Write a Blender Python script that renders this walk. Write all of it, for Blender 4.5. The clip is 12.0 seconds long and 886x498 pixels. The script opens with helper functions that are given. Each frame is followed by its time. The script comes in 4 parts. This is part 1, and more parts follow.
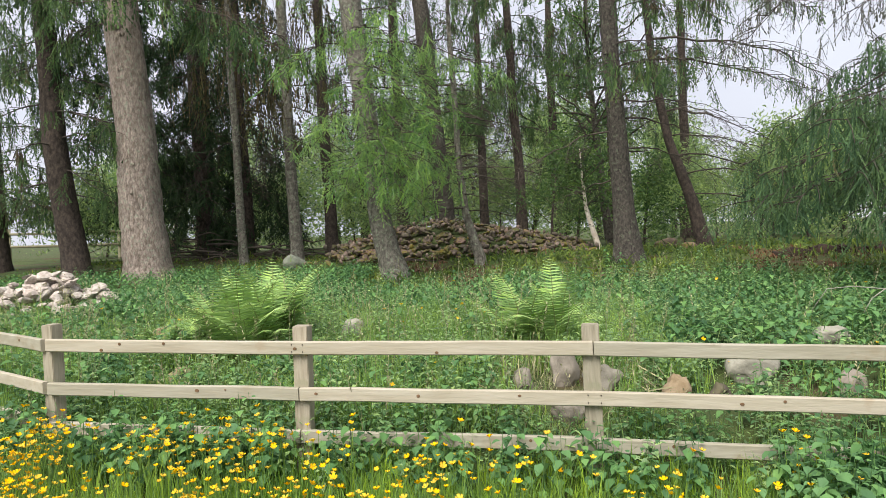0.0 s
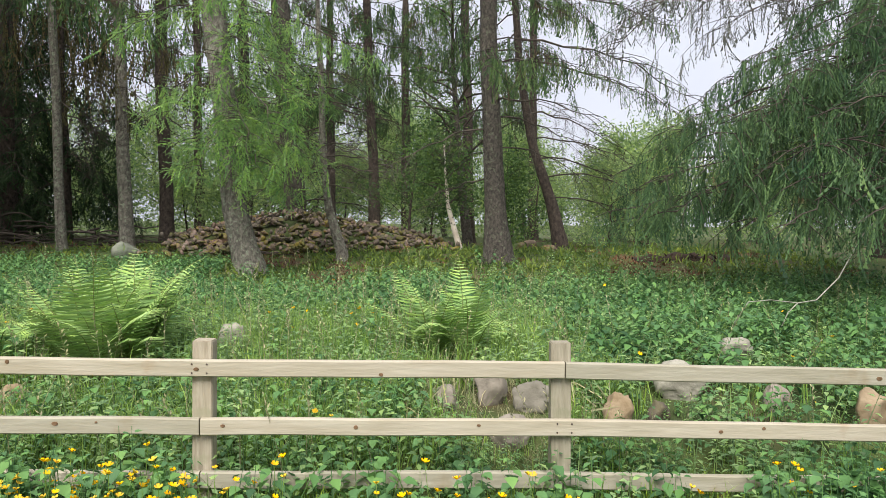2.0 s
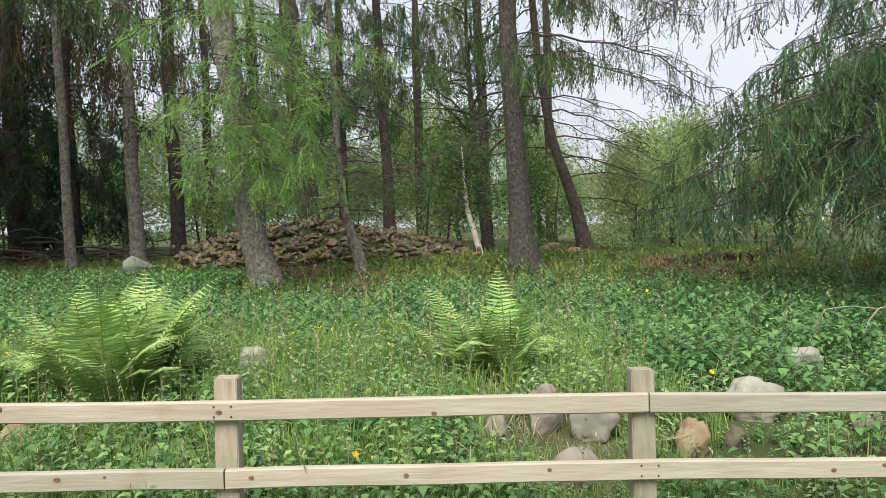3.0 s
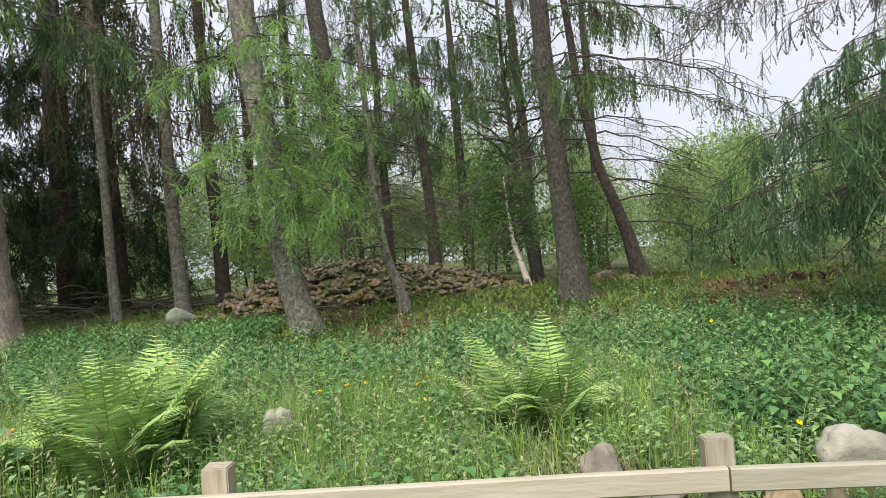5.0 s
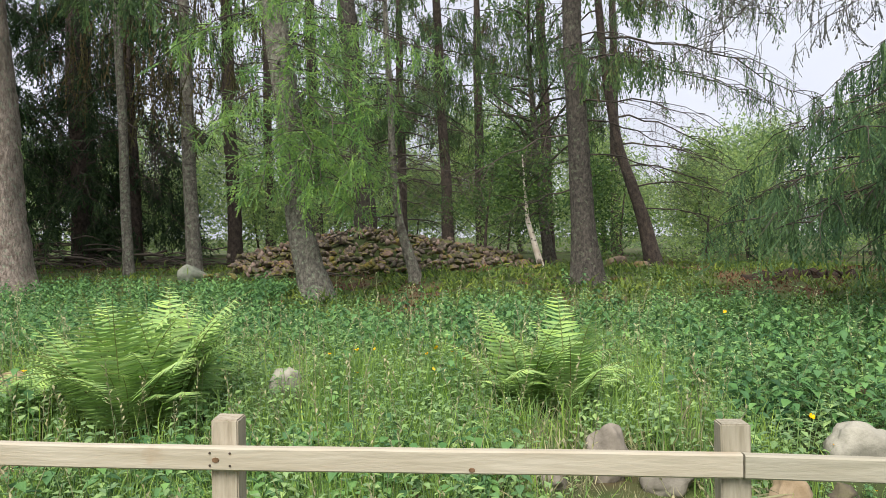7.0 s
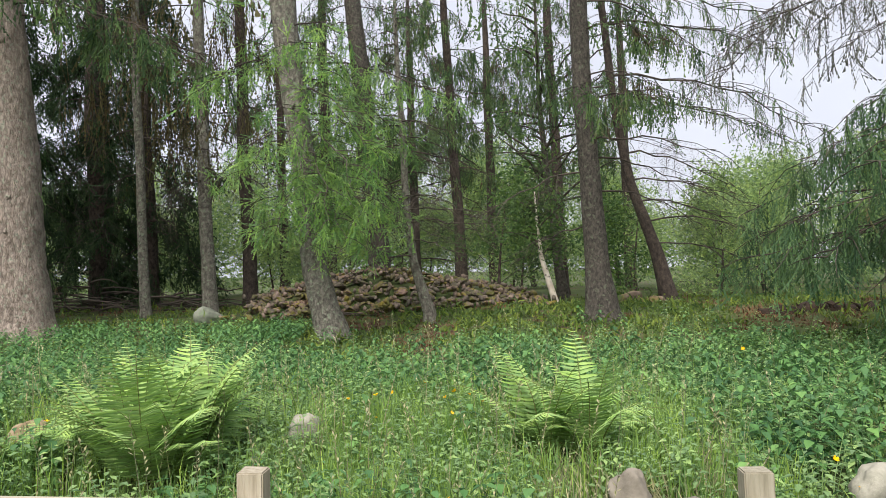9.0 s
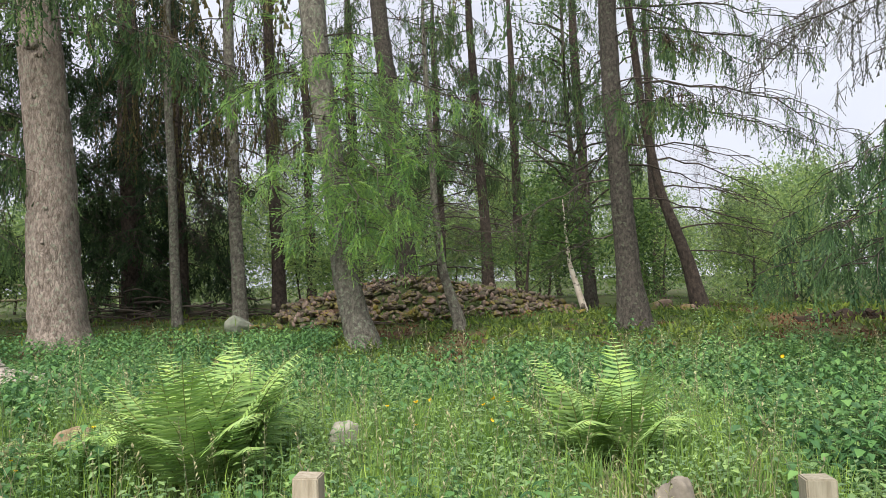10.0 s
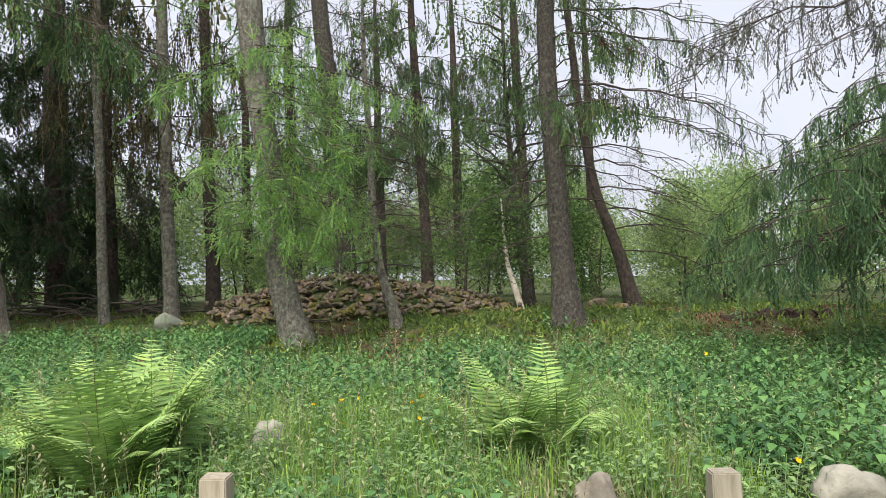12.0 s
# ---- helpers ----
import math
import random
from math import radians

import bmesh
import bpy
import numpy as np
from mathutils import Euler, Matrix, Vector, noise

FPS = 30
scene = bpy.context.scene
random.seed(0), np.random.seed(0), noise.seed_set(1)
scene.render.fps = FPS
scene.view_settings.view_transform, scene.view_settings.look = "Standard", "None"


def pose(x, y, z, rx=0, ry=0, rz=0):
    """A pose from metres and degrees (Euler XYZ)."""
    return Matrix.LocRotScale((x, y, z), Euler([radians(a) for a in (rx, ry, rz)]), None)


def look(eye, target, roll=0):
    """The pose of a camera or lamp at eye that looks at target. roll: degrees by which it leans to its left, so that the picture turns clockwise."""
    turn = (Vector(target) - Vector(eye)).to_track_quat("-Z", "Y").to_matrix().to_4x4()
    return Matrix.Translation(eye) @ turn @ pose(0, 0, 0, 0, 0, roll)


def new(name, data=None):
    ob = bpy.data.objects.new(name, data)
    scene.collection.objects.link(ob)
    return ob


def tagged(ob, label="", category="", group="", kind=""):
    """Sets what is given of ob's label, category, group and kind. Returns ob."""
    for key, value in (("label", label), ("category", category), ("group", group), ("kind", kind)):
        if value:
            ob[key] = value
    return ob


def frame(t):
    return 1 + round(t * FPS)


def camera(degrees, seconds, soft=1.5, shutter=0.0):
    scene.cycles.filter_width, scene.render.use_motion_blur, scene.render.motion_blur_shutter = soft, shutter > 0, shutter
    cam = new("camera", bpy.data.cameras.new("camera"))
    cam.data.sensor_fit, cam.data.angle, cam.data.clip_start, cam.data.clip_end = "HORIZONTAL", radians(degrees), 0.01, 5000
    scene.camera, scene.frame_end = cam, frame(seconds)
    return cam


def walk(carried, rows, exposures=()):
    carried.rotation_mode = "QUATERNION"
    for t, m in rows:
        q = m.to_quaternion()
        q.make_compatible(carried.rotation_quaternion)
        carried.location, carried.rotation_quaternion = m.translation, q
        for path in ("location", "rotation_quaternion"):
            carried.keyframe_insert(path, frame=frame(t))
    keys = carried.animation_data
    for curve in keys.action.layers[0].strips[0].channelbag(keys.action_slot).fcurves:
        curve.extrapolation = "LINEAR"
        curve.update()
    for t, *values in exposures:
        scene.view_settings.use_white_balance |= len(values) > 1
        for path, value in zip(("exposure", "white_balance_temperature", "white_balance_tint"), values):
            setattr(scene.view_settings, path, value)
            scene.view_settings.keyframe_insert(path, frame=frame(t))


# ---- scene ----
cam = camera(63.0, 12.0, soft=0.8)
PATH = [
    (0, (0.568, 0.258, 1.624), (0.306, 2.24, 1.574), -2.0),
    (0.5, (0.238, 0.451, 1.659), (0.135, 2.448, 1.655), -0.8),
    (1, (-0.024, 0.546, 1.649), (0.208, 2.532, 1.612), 0.8),
    (1.5, (-0.145, 0.668, 1.636), (0.123, 2.644, 1.484), 1.7),
    (2, (-0.14, 0.954, 1.651), (0.077, 2.941, 1.579), 0.6),
    (2.5, (-0.209, 1.213, 1.633), (-0.003, 3.201, 1.553), -0.3),
    (3, (-0.289, 1.488, 1.69), (-0.1, 3.478, 1.626), -1.0),
    (5, (-0.12, 1.99, 1.742), (-0.07, 3.989, 1.772), -4.2),
    (5.5, (-0.121, 2.007, 1.721), (-0.09, 4.007, 1.739), -3.9),
    (6, (-0.123, 2.024, 1.715), (-0.098, 4.024, 1.71), -3.7),
    (6.5, (-0.144, 2.041, 1.699), (-0.123, 4.041, 1.664), -0.3),
    (8.5, (-0.203, 1.981, 1.756), (-0.206, 3.981, 1.769), -1.5),
    (9, (-0.193, 1.984, 1.767), (-0.208, 3.983, 1.829), -1.4),
    (9.5, (-0.234, 2.008, 1.759), (-0.284, 4.006, 1.846), -1.3),
    (10, (-0.306, 1.977, 1.754), (-0.382, 3.973, 1.844), -1.6),
    (10.5, (-0.279, 1.973, 1.751), (-0.347, 3.97, 1.844), -1.5),
    (11, (-0.193, 2.037, 1.732), (-0.178, 4.035, 1.82), -1.7),
    (11.5, (-0.154, 2.029, 1.75), (-0.087, 4.026, 1.832), -1.5),
    (12, (-0.208, 2.014, 1.742), (-0.128, 4.011, 1.824), -1.2),
]
walk(cam, [(t, look(eye, target, roll)) for t, eye, target, roll in PATH])

# ---- world and light: a bright overcast day ----
world = bpy.data.worlds.new("world")
scene.world = world
world.use_nodes = True
wn, wl = world.node_tree.nodes, world.node_tree.links
sky = wn.new("ShaderNodeTexSky")
sky.sky_type = 'NISHITA'
sky.sun_disc = False
sky.sun_elevation = radians(55)
sky.sun_rotation = radians(200)
sky.dust_density = 4.0
cloud = wn.new("ShaderNodeTexNoise")
cloud.inputs["Scale"].default_value = 2.2
cloud.inputs["Detail"].default_value = 4.0
cramp = wn.new("ShaderNodeValToRGB")
cramp.color_ramp.elements[0].position, cramp.color_ramp.elements[0].color = 0.3, (6.6, 6.8, 7.7, 1)
cramp.color_ramp.elements[1].position, cramp.color_ramp.elements[1].color = 0.7, (8.0, 8.2, 9.1, 1)
wl.new(cloud.outputs[0], cramp.inputs[0])
wmix = wn.new("ShaderNodeMix")
wmix.data_type = 'RGBA'
wmix.inputs[0].default_value = 0.85
wl.new(sky.outputs[0], wmix.inputs[6])
wl.new(cramp.outputs[0], wmix.inputs[7])
wl.new(wmix.outputs[2], wn["Background"].inputs[0])
wn["Background"].inputs[1].default_value = 0.077

sun = new("sun", bpy.data.lights.new("sun", 'SUN'))
sun.data.energy, sun.data.angle, sun.data.color = 3.35, radians(40), (1.0, 0.95, 0.86)
sun.matrix_world = look((-4, -10, 18), (0, 4, 0))
scene.view_settings.exposure = 0.74

rnd = random.Random(11)
rng = np.random.default_rng(5)


# ---- materials ----
def material(name, c1, c2, scale=8.0, rough=0.8, bump=0.3, island=0.0, leaf=0.0, spots=None, spot_scale=3.0, spot_at=0.55,
             stretch=(1, 1, 1), obj_random=0.0, bump_scale=None, space="Object", plates=0.0):
    """Two-tone noise base, optional second blotch colour, brightness varied by piece, bump, and leaf translucency."""
    m = bpy.data.materials.new(name)
    m.use_nodes = True
    n, l = m.node_tree.nodes, m.node_tree.links
    b = n["Principled BSDF"]
    b.inputs["Roughness"].default_value = rough
    b.inputs["Specular IOR Level"].default_value = 0.12 if leaf else 0.3
    co = n.new("ShaderNodeTexCoord")
    mp = n.new("ShaderNodeMapping")
    mp.inputs["Scale"].default_value = stretch
    l.new(co.outputs[space], mp.inputs[0])
    tx = n.new("ShaderNodeTexNoise")
    tx.inputs["Scale"].default_value, tx.inputs["Detail"].default_value = scale, 6.0
    l.new(mp.outputs[0], tx.inputs[0])
    rp = n.new("ShaderNodeValToRGB")
    rp.color_ramp.elements[0].position, rp.color_ramp.elements[0].color = 0.32, (*c1, 1)
    rp.color_ramp.elements[1].position, rp.color_ramp.elements[1].color = 0.68, (*c2, 1)
    l.new(tx.outputs[0], rp.inputs[0])
    col = rp.outputs[0]
    if spots:
        ts = n.new("ShaderNodeTexNoise")
        ts.inputs["Scale"].default_value, ts.inputs["Detail"].default_value = spot_scale, 5.0
        l.new(co.outputs[space], ts.inputs[0])
        rs = n.new("ShaderNodeValToRGB")
        rs.color_ramp.elements[0].position, rs.color_ramp.elements[1].position = spot_at, spot_at + 0.1
        l.new(ts.outputs[0], rs.inputs[0])
        mx = n.new("ShaderNodeMix")
        mx.data_type = 'RGBA'
        mx.inputs[7].default_value = (*spots, 1)
        l.new(rs.outputs[0], mx.inputs[0])
        l.new(col, mx.inputs[6])
        col = mx.outputs[2]
    if plates:
        wob = n.new("ShaderNodeMix")
        wob.data_type = 'RGBA'
        wob.inputs[0].default_value = 0.3
        l.new(mp.outputs[0], wob.inputs[6])
        l.new(tx.outputs[1], wob.inputs[7])
        vo = n.new("ShaderNodeTexVoronoi")
        vo.feature = 'DISTANCE_TO_EDGE'
        vo.inputs["Scale"].default_value = plates
        l.new(wob.outputs[2], vo.inputs[0])
        vr = n.new("ShaderNodeMapRange")
        vr.inputs[2].default_value, vr.inputs[3].default_value, vr.inputs[4].default_value = 0.12, 0.6, 1.0
        l.new(vo.outputs[0], vr.inputs[0])
        mul = n.new("ShaderNodeMix")
        mul.data_type, mul.blend_type = 'RGBA', 'MULTIPLY'
        mul.inputs[0].default_value = 1.0
        l.new(col, mul.inputs[6])
        l.new(vr.outputs[0], mul.inputs[7])
        col = mul.outputs[2]
    if island or obj_random:
        hs = n.new("ShaderNodeHueSaturation")
        g = n.new("ShaderNodeNewGeometry") if island else n.new("ShaderNodeObjectInfo")
        amount = island or obj_random
        for k, (lo, hi) in enumerate(((0.5 - 0.035 * amount, 0.5 + 0.035 * amount), (1 - 0.25 * amount, 1 + 0.1 * amount), (1 - 0.5 * amount, 1 + 0.5 * amount))):
            mr = n.new("ShaderNodeMapRange")
            mr.inputs[3].default_value, mr.inputs[4].default_value = (lo, hi) if k != 0 else (hi, lo)
            l.new(g.outputs["Random Per Island" if island else "Random"], mr.inputs[0])
            l.new(mr.outputs[0], hs.inputs[k])
        l.new(col, hs.inputs["Color"])
        col = hs.outputs[0]
    l.new(col, b.inputs["Base Color"])
    if bump:
        bp = n.new("ShaderNodeBump")
        bp.inputs["Strength"].default_value, bp.inputs["Distance"].default_value = bump, 0.02
        tb = n.new("ShaderNodeTexNoise")
        tb.inputs["Scale"].default_value, tb.inputs["Detail"].default_value = bump_scale or scale * 2.5, 8.0
        l.new(mp.outputs[0], tb.inputs[0])
        if plates:
            add = n.new("ShaderNodeMath")
            l.new(vr.outputs[0], add.inputs[0])
            l.new(tb.outputs[0], add.inputs[1])
            l.new(add.outputs[0], bp.inputs["Height"])
        else:
            l.new(tb.outputs[0], bp.inputs["Height"])
        l.new(bp.outputs[0], b.inputs["Normal"])
    if leaf:
        tr = n.new("ShaderNodeBsdfTranslucent")
        l.new(col, tr.inputs[0])
        ms = n.new("ShaderNodeMixShader")
        ms.inputs[0].default_value = leaf
        l.new(b.outputs[0], ms.inputs[1])
        l.new(tr.outputs[0], ms.inputs[2])
        l.new(ms.outputs[0], n["Material Output"].inputs[0])
    return m


M_SOIL = material("soil_and_moss", (0.035, 0.05, 0.016), (0.075, 0.10, 0.028), 1.6, 0.95, 0.6, spots=(0.085, 0.052, 0.032), spot_scale=0.9, spot_at=0.56, bump_scale=30)
M_WOOD = material("weathered_rail_wood", (0.315, 0.285, 0.215), (0.385, 0.355, 0.285), 7, 0.8, 0.2, obj_random=0.25, stretch=(0.35, 3, 3),
                  spots=(0.27, 0.20, 0.12), spot_scale=2.6, spot_at=0.6)
M_POST = material("weathered_post_wood", (0.26, 0.225, 0.165), (0.38, 0.34, 0.265), 9, 0.8, 0.3, obj_random=0.2, stretch=(6, 6, 0.5), spots=(0.26, 0.25, 0.17), spot_scale=5)
M_KNOT = material("wood_knot", (0.10, 0.06, 0.03), (0.2, 0.12, 0.07), 40, 0.8, 0.1)
M_IRON = material("rusty_nail", (0.03, 0.022, 0.02), (0.07, 0.05, 0.04), 60, 0.6, 0.1)
M_BARK_A = material("larch_bark_pinkish", (0.19, 0.15, 0.125), (0.39, 0.325, 0.28), 9, 0.95, 1.0, stretch=(2.2, 2.2, 0.9), spots=(0.3, 0.31, 0.24), spot_scale=16, spot_at=0.56, plates=11, bump_scale=25)
M_BARK = material("conifer_bark", (0.05, 0.044, 0.039), (0.135, 0.118, 0.1), 14, 0.95, 1.0, stretch=(2.2, 2.2, 1.3), spots=(0.145, 0.155, 0.11), spot_scale=17, spot_at=0.56, plates=11, bump_scale=25)
M_BARK_G = material("lichened_grey_bark", (0.11, 0.1, 0.085), (0.27, 0.25, 0.21), 8, 0.95, 1.0, stretch=(2.2, 2.2, 1.3), spots=(0.27, 0.3, 0.22), spot_scale=17, spot_at=0.54, plates=11, bump_scale=25)
M_BARK_D = material("dark_spruce_bark", (0.04, 0.032, 0.027), (0.11, 0.085, 0.07), 8, 0.95, 1.0, stretch=(2.2, 2.2, 1.3), plates=11, bump_scale=25)
M_BIRCH = material("birch_bark", (0.5, 0.42, 0.34), (0.74, 0.68, 0.6), 4, 0.7, 0.4, spots=(0.06, 0.045, 0.035), spot_scale=11, spot_at=0.6)
M_TWIG = material("dead_twigs", (0.032, 0.027, 0.023), (0.095, 0.077, 0.062), 5, 0.9, 0.0, island=0.5)
M_TWIGPALE = material("lichened_twig", (0.2, 0.19, 0.155), (0.36, 0.355, 0.3), 12, 0.9, 0.2)
M_NEEDLE_D = material("spruce_needles", (0.03, 0.06, 0.028), (0.07, 0.12, 0.05), 2, 0.6, 0.0, island=0.7, leaf=0.3)
M_NEEDLE_R = material("blue_green_larch_needles", (0.062, 0.14, 0.065), (0.16, 0.27, 0.115), 1.5, 0.6, 0.0, island=0.8, leaf=0.4, spots=(0.15, 0.11, 0.06), spot_scale=2.2, spot_at=0.64)
M_NEEDLE_B = material("fresh_larch_needles", (0.15, 0.32, 0.08), (0.32, 0.51, 0.16), 1.5, 0.6, 0.0, island=0.7, leaf=0.5)
M_NEEDLE_M = material("larch_needles", (0.065, 0.135, 0.052), (0.155, 0.25, 0.095), 1.5, 0.6, 0.0, island=0.8, leaf=0.45, spots=(0.13, 0.105, 0.065), spot_scale=1.7, spot_at=0.56)
M_TASSEL = material("grey_hanging_twigs", (0.085, 0.095, 0.075), (0.17, 0.175, 0.145), 3, 0.8, 0.0, island=0.6, leaf=0.2)
M_NEEDLE_BR = material("brown_drooping_needles", (0.1, 0.08, 0.042), (0.17, 0.165, 0.065), 1.2, 0.7, 0.0, island=0.8, leaf=0.3)
M_LEAF_L = material("light_birch_leaves", (0.17, 0.29, 0.085), (0.33, 0.45, 0.18), 1.5, 0.5, 0.0, island=0.8, leaf=0.5)
M_LEAF_D = material("shrub_leaves", (0.055, 0.12, 0.035), (0.12, 0.21, 0.06), 1.5, 0.45, 0.0, island=0.8, leaf=0.4)
M_LEAF_F = material("far_foliage", (0.10, 0.17, 0.06), (0.22, 0.31, 0.12), 0.3, 0.7, 0.0, island=0.8, leaf=0.3)
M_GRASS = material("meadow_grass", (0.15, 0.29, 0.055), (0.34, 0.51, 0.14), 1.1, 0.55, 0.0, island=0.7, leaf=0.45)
M_GRASS_F = material("bright_verge_grass", (0.17, 0.31, 0.035), (0.31, 0.47, 0.065), 1.1, 0.55, 0.0, island=0.6, leaf=0.45)
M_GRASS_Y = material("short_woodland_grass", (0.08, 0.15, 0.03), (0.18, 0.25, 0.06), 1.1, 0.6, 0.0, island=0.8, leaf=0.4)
M_LITTER = material("needle_litter", (0.085, 0.045, 0.025), (0.2, 0.115, 0.06), 2, 0.95, 0.0, island=0.6)
M_SEED = material("dry_seed_stalks", (0.27, 0.27, 0.13), (0.45, 0.43, 0.26), 4, 0.8, 0.0, island=0.6, leaf=0.3)
M_NETTLE = material("nettle_leaves", (0.07, 0.178, 0.062), (0.17, 0.338, 0.118), 1.3, 0.5, 0.0, island=0.7, leaf=0.35)
M_NETTLE2 = material("meadow_herb_leaves", (0.16, 0.29, 0.1), (0.32, 0.47, 0.2), 1.6, 0.55, 0.0, island=0.7, leaf=0.4)
M_FERN = material("fern_frond", (0.2, 0.35, 0.08), (0.4, 0.56, 0.2), 4, 0.45, 0.0, island=0.45, leaf=0.2)
M_STEM = material("fern_stalk", (0.12, 0.15, 0.04), (0.22, 0.24, 0.08), 20, 0.6, 0.0)
M_YELLOW = material("buttercup_petals", (0.75, 0.4, 0.0), (0.88, 0.56, 0.005), 10, 0.7, 0.0, island=0.3, leaf=0.2)
M_ROCK = material("field_stone", (0.14, 0.125, 0.1), (0.29, 0.26, 0.215), 5, 0.9, 0.8, obj_random=0.4, spots=(0.2, 0.21, 0.12), spot_scale=4, spot_at=0.6)
M_ROCK_P = material("pale_boulder", (0.2, 0.19, 0.155), (0.38, 0.36, 0.3), 7, 0.9, 0.7, spots=(0.27, 0.32, 0.22), spot_scale=5, spot_at=0.58)
M_BOULDER = material("lichened_boulder", (0.12, 0.135, 0.105), (0.25, 0.265, 0.21), 7, 0.95, 0.7, spots=(0.17, 0.21, 0.14), spot_scale=5, spot_at=0.55)
M_ROCK_O = material("ochre_stone", (0.2, 0.145, 0.085), (0.36, 0.285, 0.195), 6, 0.9, 0.7, spots=(0.3, 0.27, 0.1), spot_scale=5, spot_at=0.6)
M_CAIRN = material("mossy_cairn_stone", (0.075, 0.055, 0.042), (0.22, 0.168, 0.125), 6, 0.95, 0.9, obj_random=0.8, spots=(0.14, 0.13, 0.035), spot_scale=3.0, spot_at=0.47)
M_RUBBLE = material("cairn_rubble", (0.085, 0.065, 0.05), (0.24, 0.19, 0.15), 5, 0.95, 0.8, island=0.7, spots=(0.14, 0.13, 0.03), spot_scale=2.0, spot_at=0.55)
M_HEAP = material("pale_heap_stone", (0.32, 0.27, 0.23), (0.56, 0.5, 0.45), 5, 0.9, 0.8, obj_random=0.4, spots=(0.24, 0.21, 0.12), spot_scale=4, spot_at=0.62)
# Rotten wood, coloured near-black to stand in for a hollow's shade.
M_LOG_SHADE = material("rotten_wood_hollow_shade", (0.014, 0.01, 0.008), (0.055, 0.036, 0.025), 9, 1.0, 1.0)
M_FARFENCE = material("old_fence_wood", (0.17, 0.16, 0.10), (0.27, 0.25, 0.17), 6, 0.9, 0.3)


# ---- mesh helpers ----
def thing(name, at, label, category, group="", kind=""):
    ob = new(name)
    ob.empty_display_size = 0.1
    ob.matrix_world = Matrix.Translation(at)
    return tagged(ob, label, category, group, kind)


def part(name, data, mat_, parent, label="", m=None):
    """Link a bmesh or a mesh as one part. Its coordinates are in the parent's space unless m places it."""
    if isinstance(data, bmesh.types.BMesh):
        me = bpy.data.meshes.new(name)
        data.to_mesh(me)
        data.free()
    else:
        me = data
    if mat_ and not me.materials:
        me.materials.append(mat_)
    ob = new(name, me)
    ob.parent = parent
    if m is not None:
        ob.matrix_local = m
    return tagged(ob, label)


def tri_mesh(name, v, f, mat_, smooth=False):
    me = bpy.data.meshes.new(name)
    v, f = np.ascontiguousarray(v, np.float32), np.ascontiguousarray(f, np.int32)
    me.vertices.add(len(v))
    me.vertices.foreach_set("co", v.ravel())
    me.loops.add(f.size)
    me.loops.foreach_set("vertex_index", f.ravel())
    me.polygons.add(len(f))
    me.polygons.foreach_set("loop_start", np.arange(0, f.size, 3, dtype=np.int32))
    if smooth:
        me.polygons.foreach_set("use_smooth", np.ones(len(f), bool))
    me.update(calc_edges=True)
    me.materials.append(mat_)
    return me


def scatter(templates, which, mats, locs):
    """Copies of small template meshes, turned by mats (n,3,3) and moved to locs, as one vertex and face list."""
    vs, fs, base = [], [], 0
    which = np.asarray(which)
    for k, (tv, tf) in enumerate(templates):
        idx = np.where(which == k)[0]
        if not len(idx):
            continue
        v = np.einsum('nij,vj->nvi', mats[idx], tv) + locs[idx][:, None, :]
        f = tf[None] + (np.arange(len(idx)) * len(tv))[:, None, None] + base
        vs.append(v.reshape(-1, 3))
        fs.append(f.reshape(-1, 3))
        base += len(idx) * len(tv)
    return np.concatenate(vs), np.concatenate(fs)


def join(pieces):
    vs, fs, base = [], [], 0
    for v, f in pieces:
        vs.append(np.asarray(v, float))
        fs.append(np.asarray(f, int) + base)
        base += len(v)
    return np.concatenate(vs), np.concatenate(fs)


def turn_z(a, s=1.0, tilt=None, ta=None):
    """Rotations about z, each with its scale, and a lean of tilt radians towards ta."""
    a = np.asarray(a)
    c, sn, z, o = np.cos(a), np.sin(a), np.zeros_like(a), np.ones_like(a)
    r = np.stack([np.stack([c, -sn, z], -1), np.stack([sn, c, z], -1), np.stack([z, z, o], -1)], -2)
    if tilt is not None:
        ux, uy = -np.sin(ta), np.cos(ta)
        ct, st = np.cos(tilt), np.sin(tilt)
        t = np.stack([np.stack([ct + ux * ux * (1 - ct), ux * uy * (1 - ct), uy * st], -1),
                      np.stack([ux * uy * (1 - ct), ct + uy * uy * (1 - ct), -ux * st], -1),
                      np.stack([-uy * st, ux * st, ct], -1)], -2)
        r = t @ r
    return r * np.broadcast_to(np.asarray(s, float), a.shape)[:, None, None]


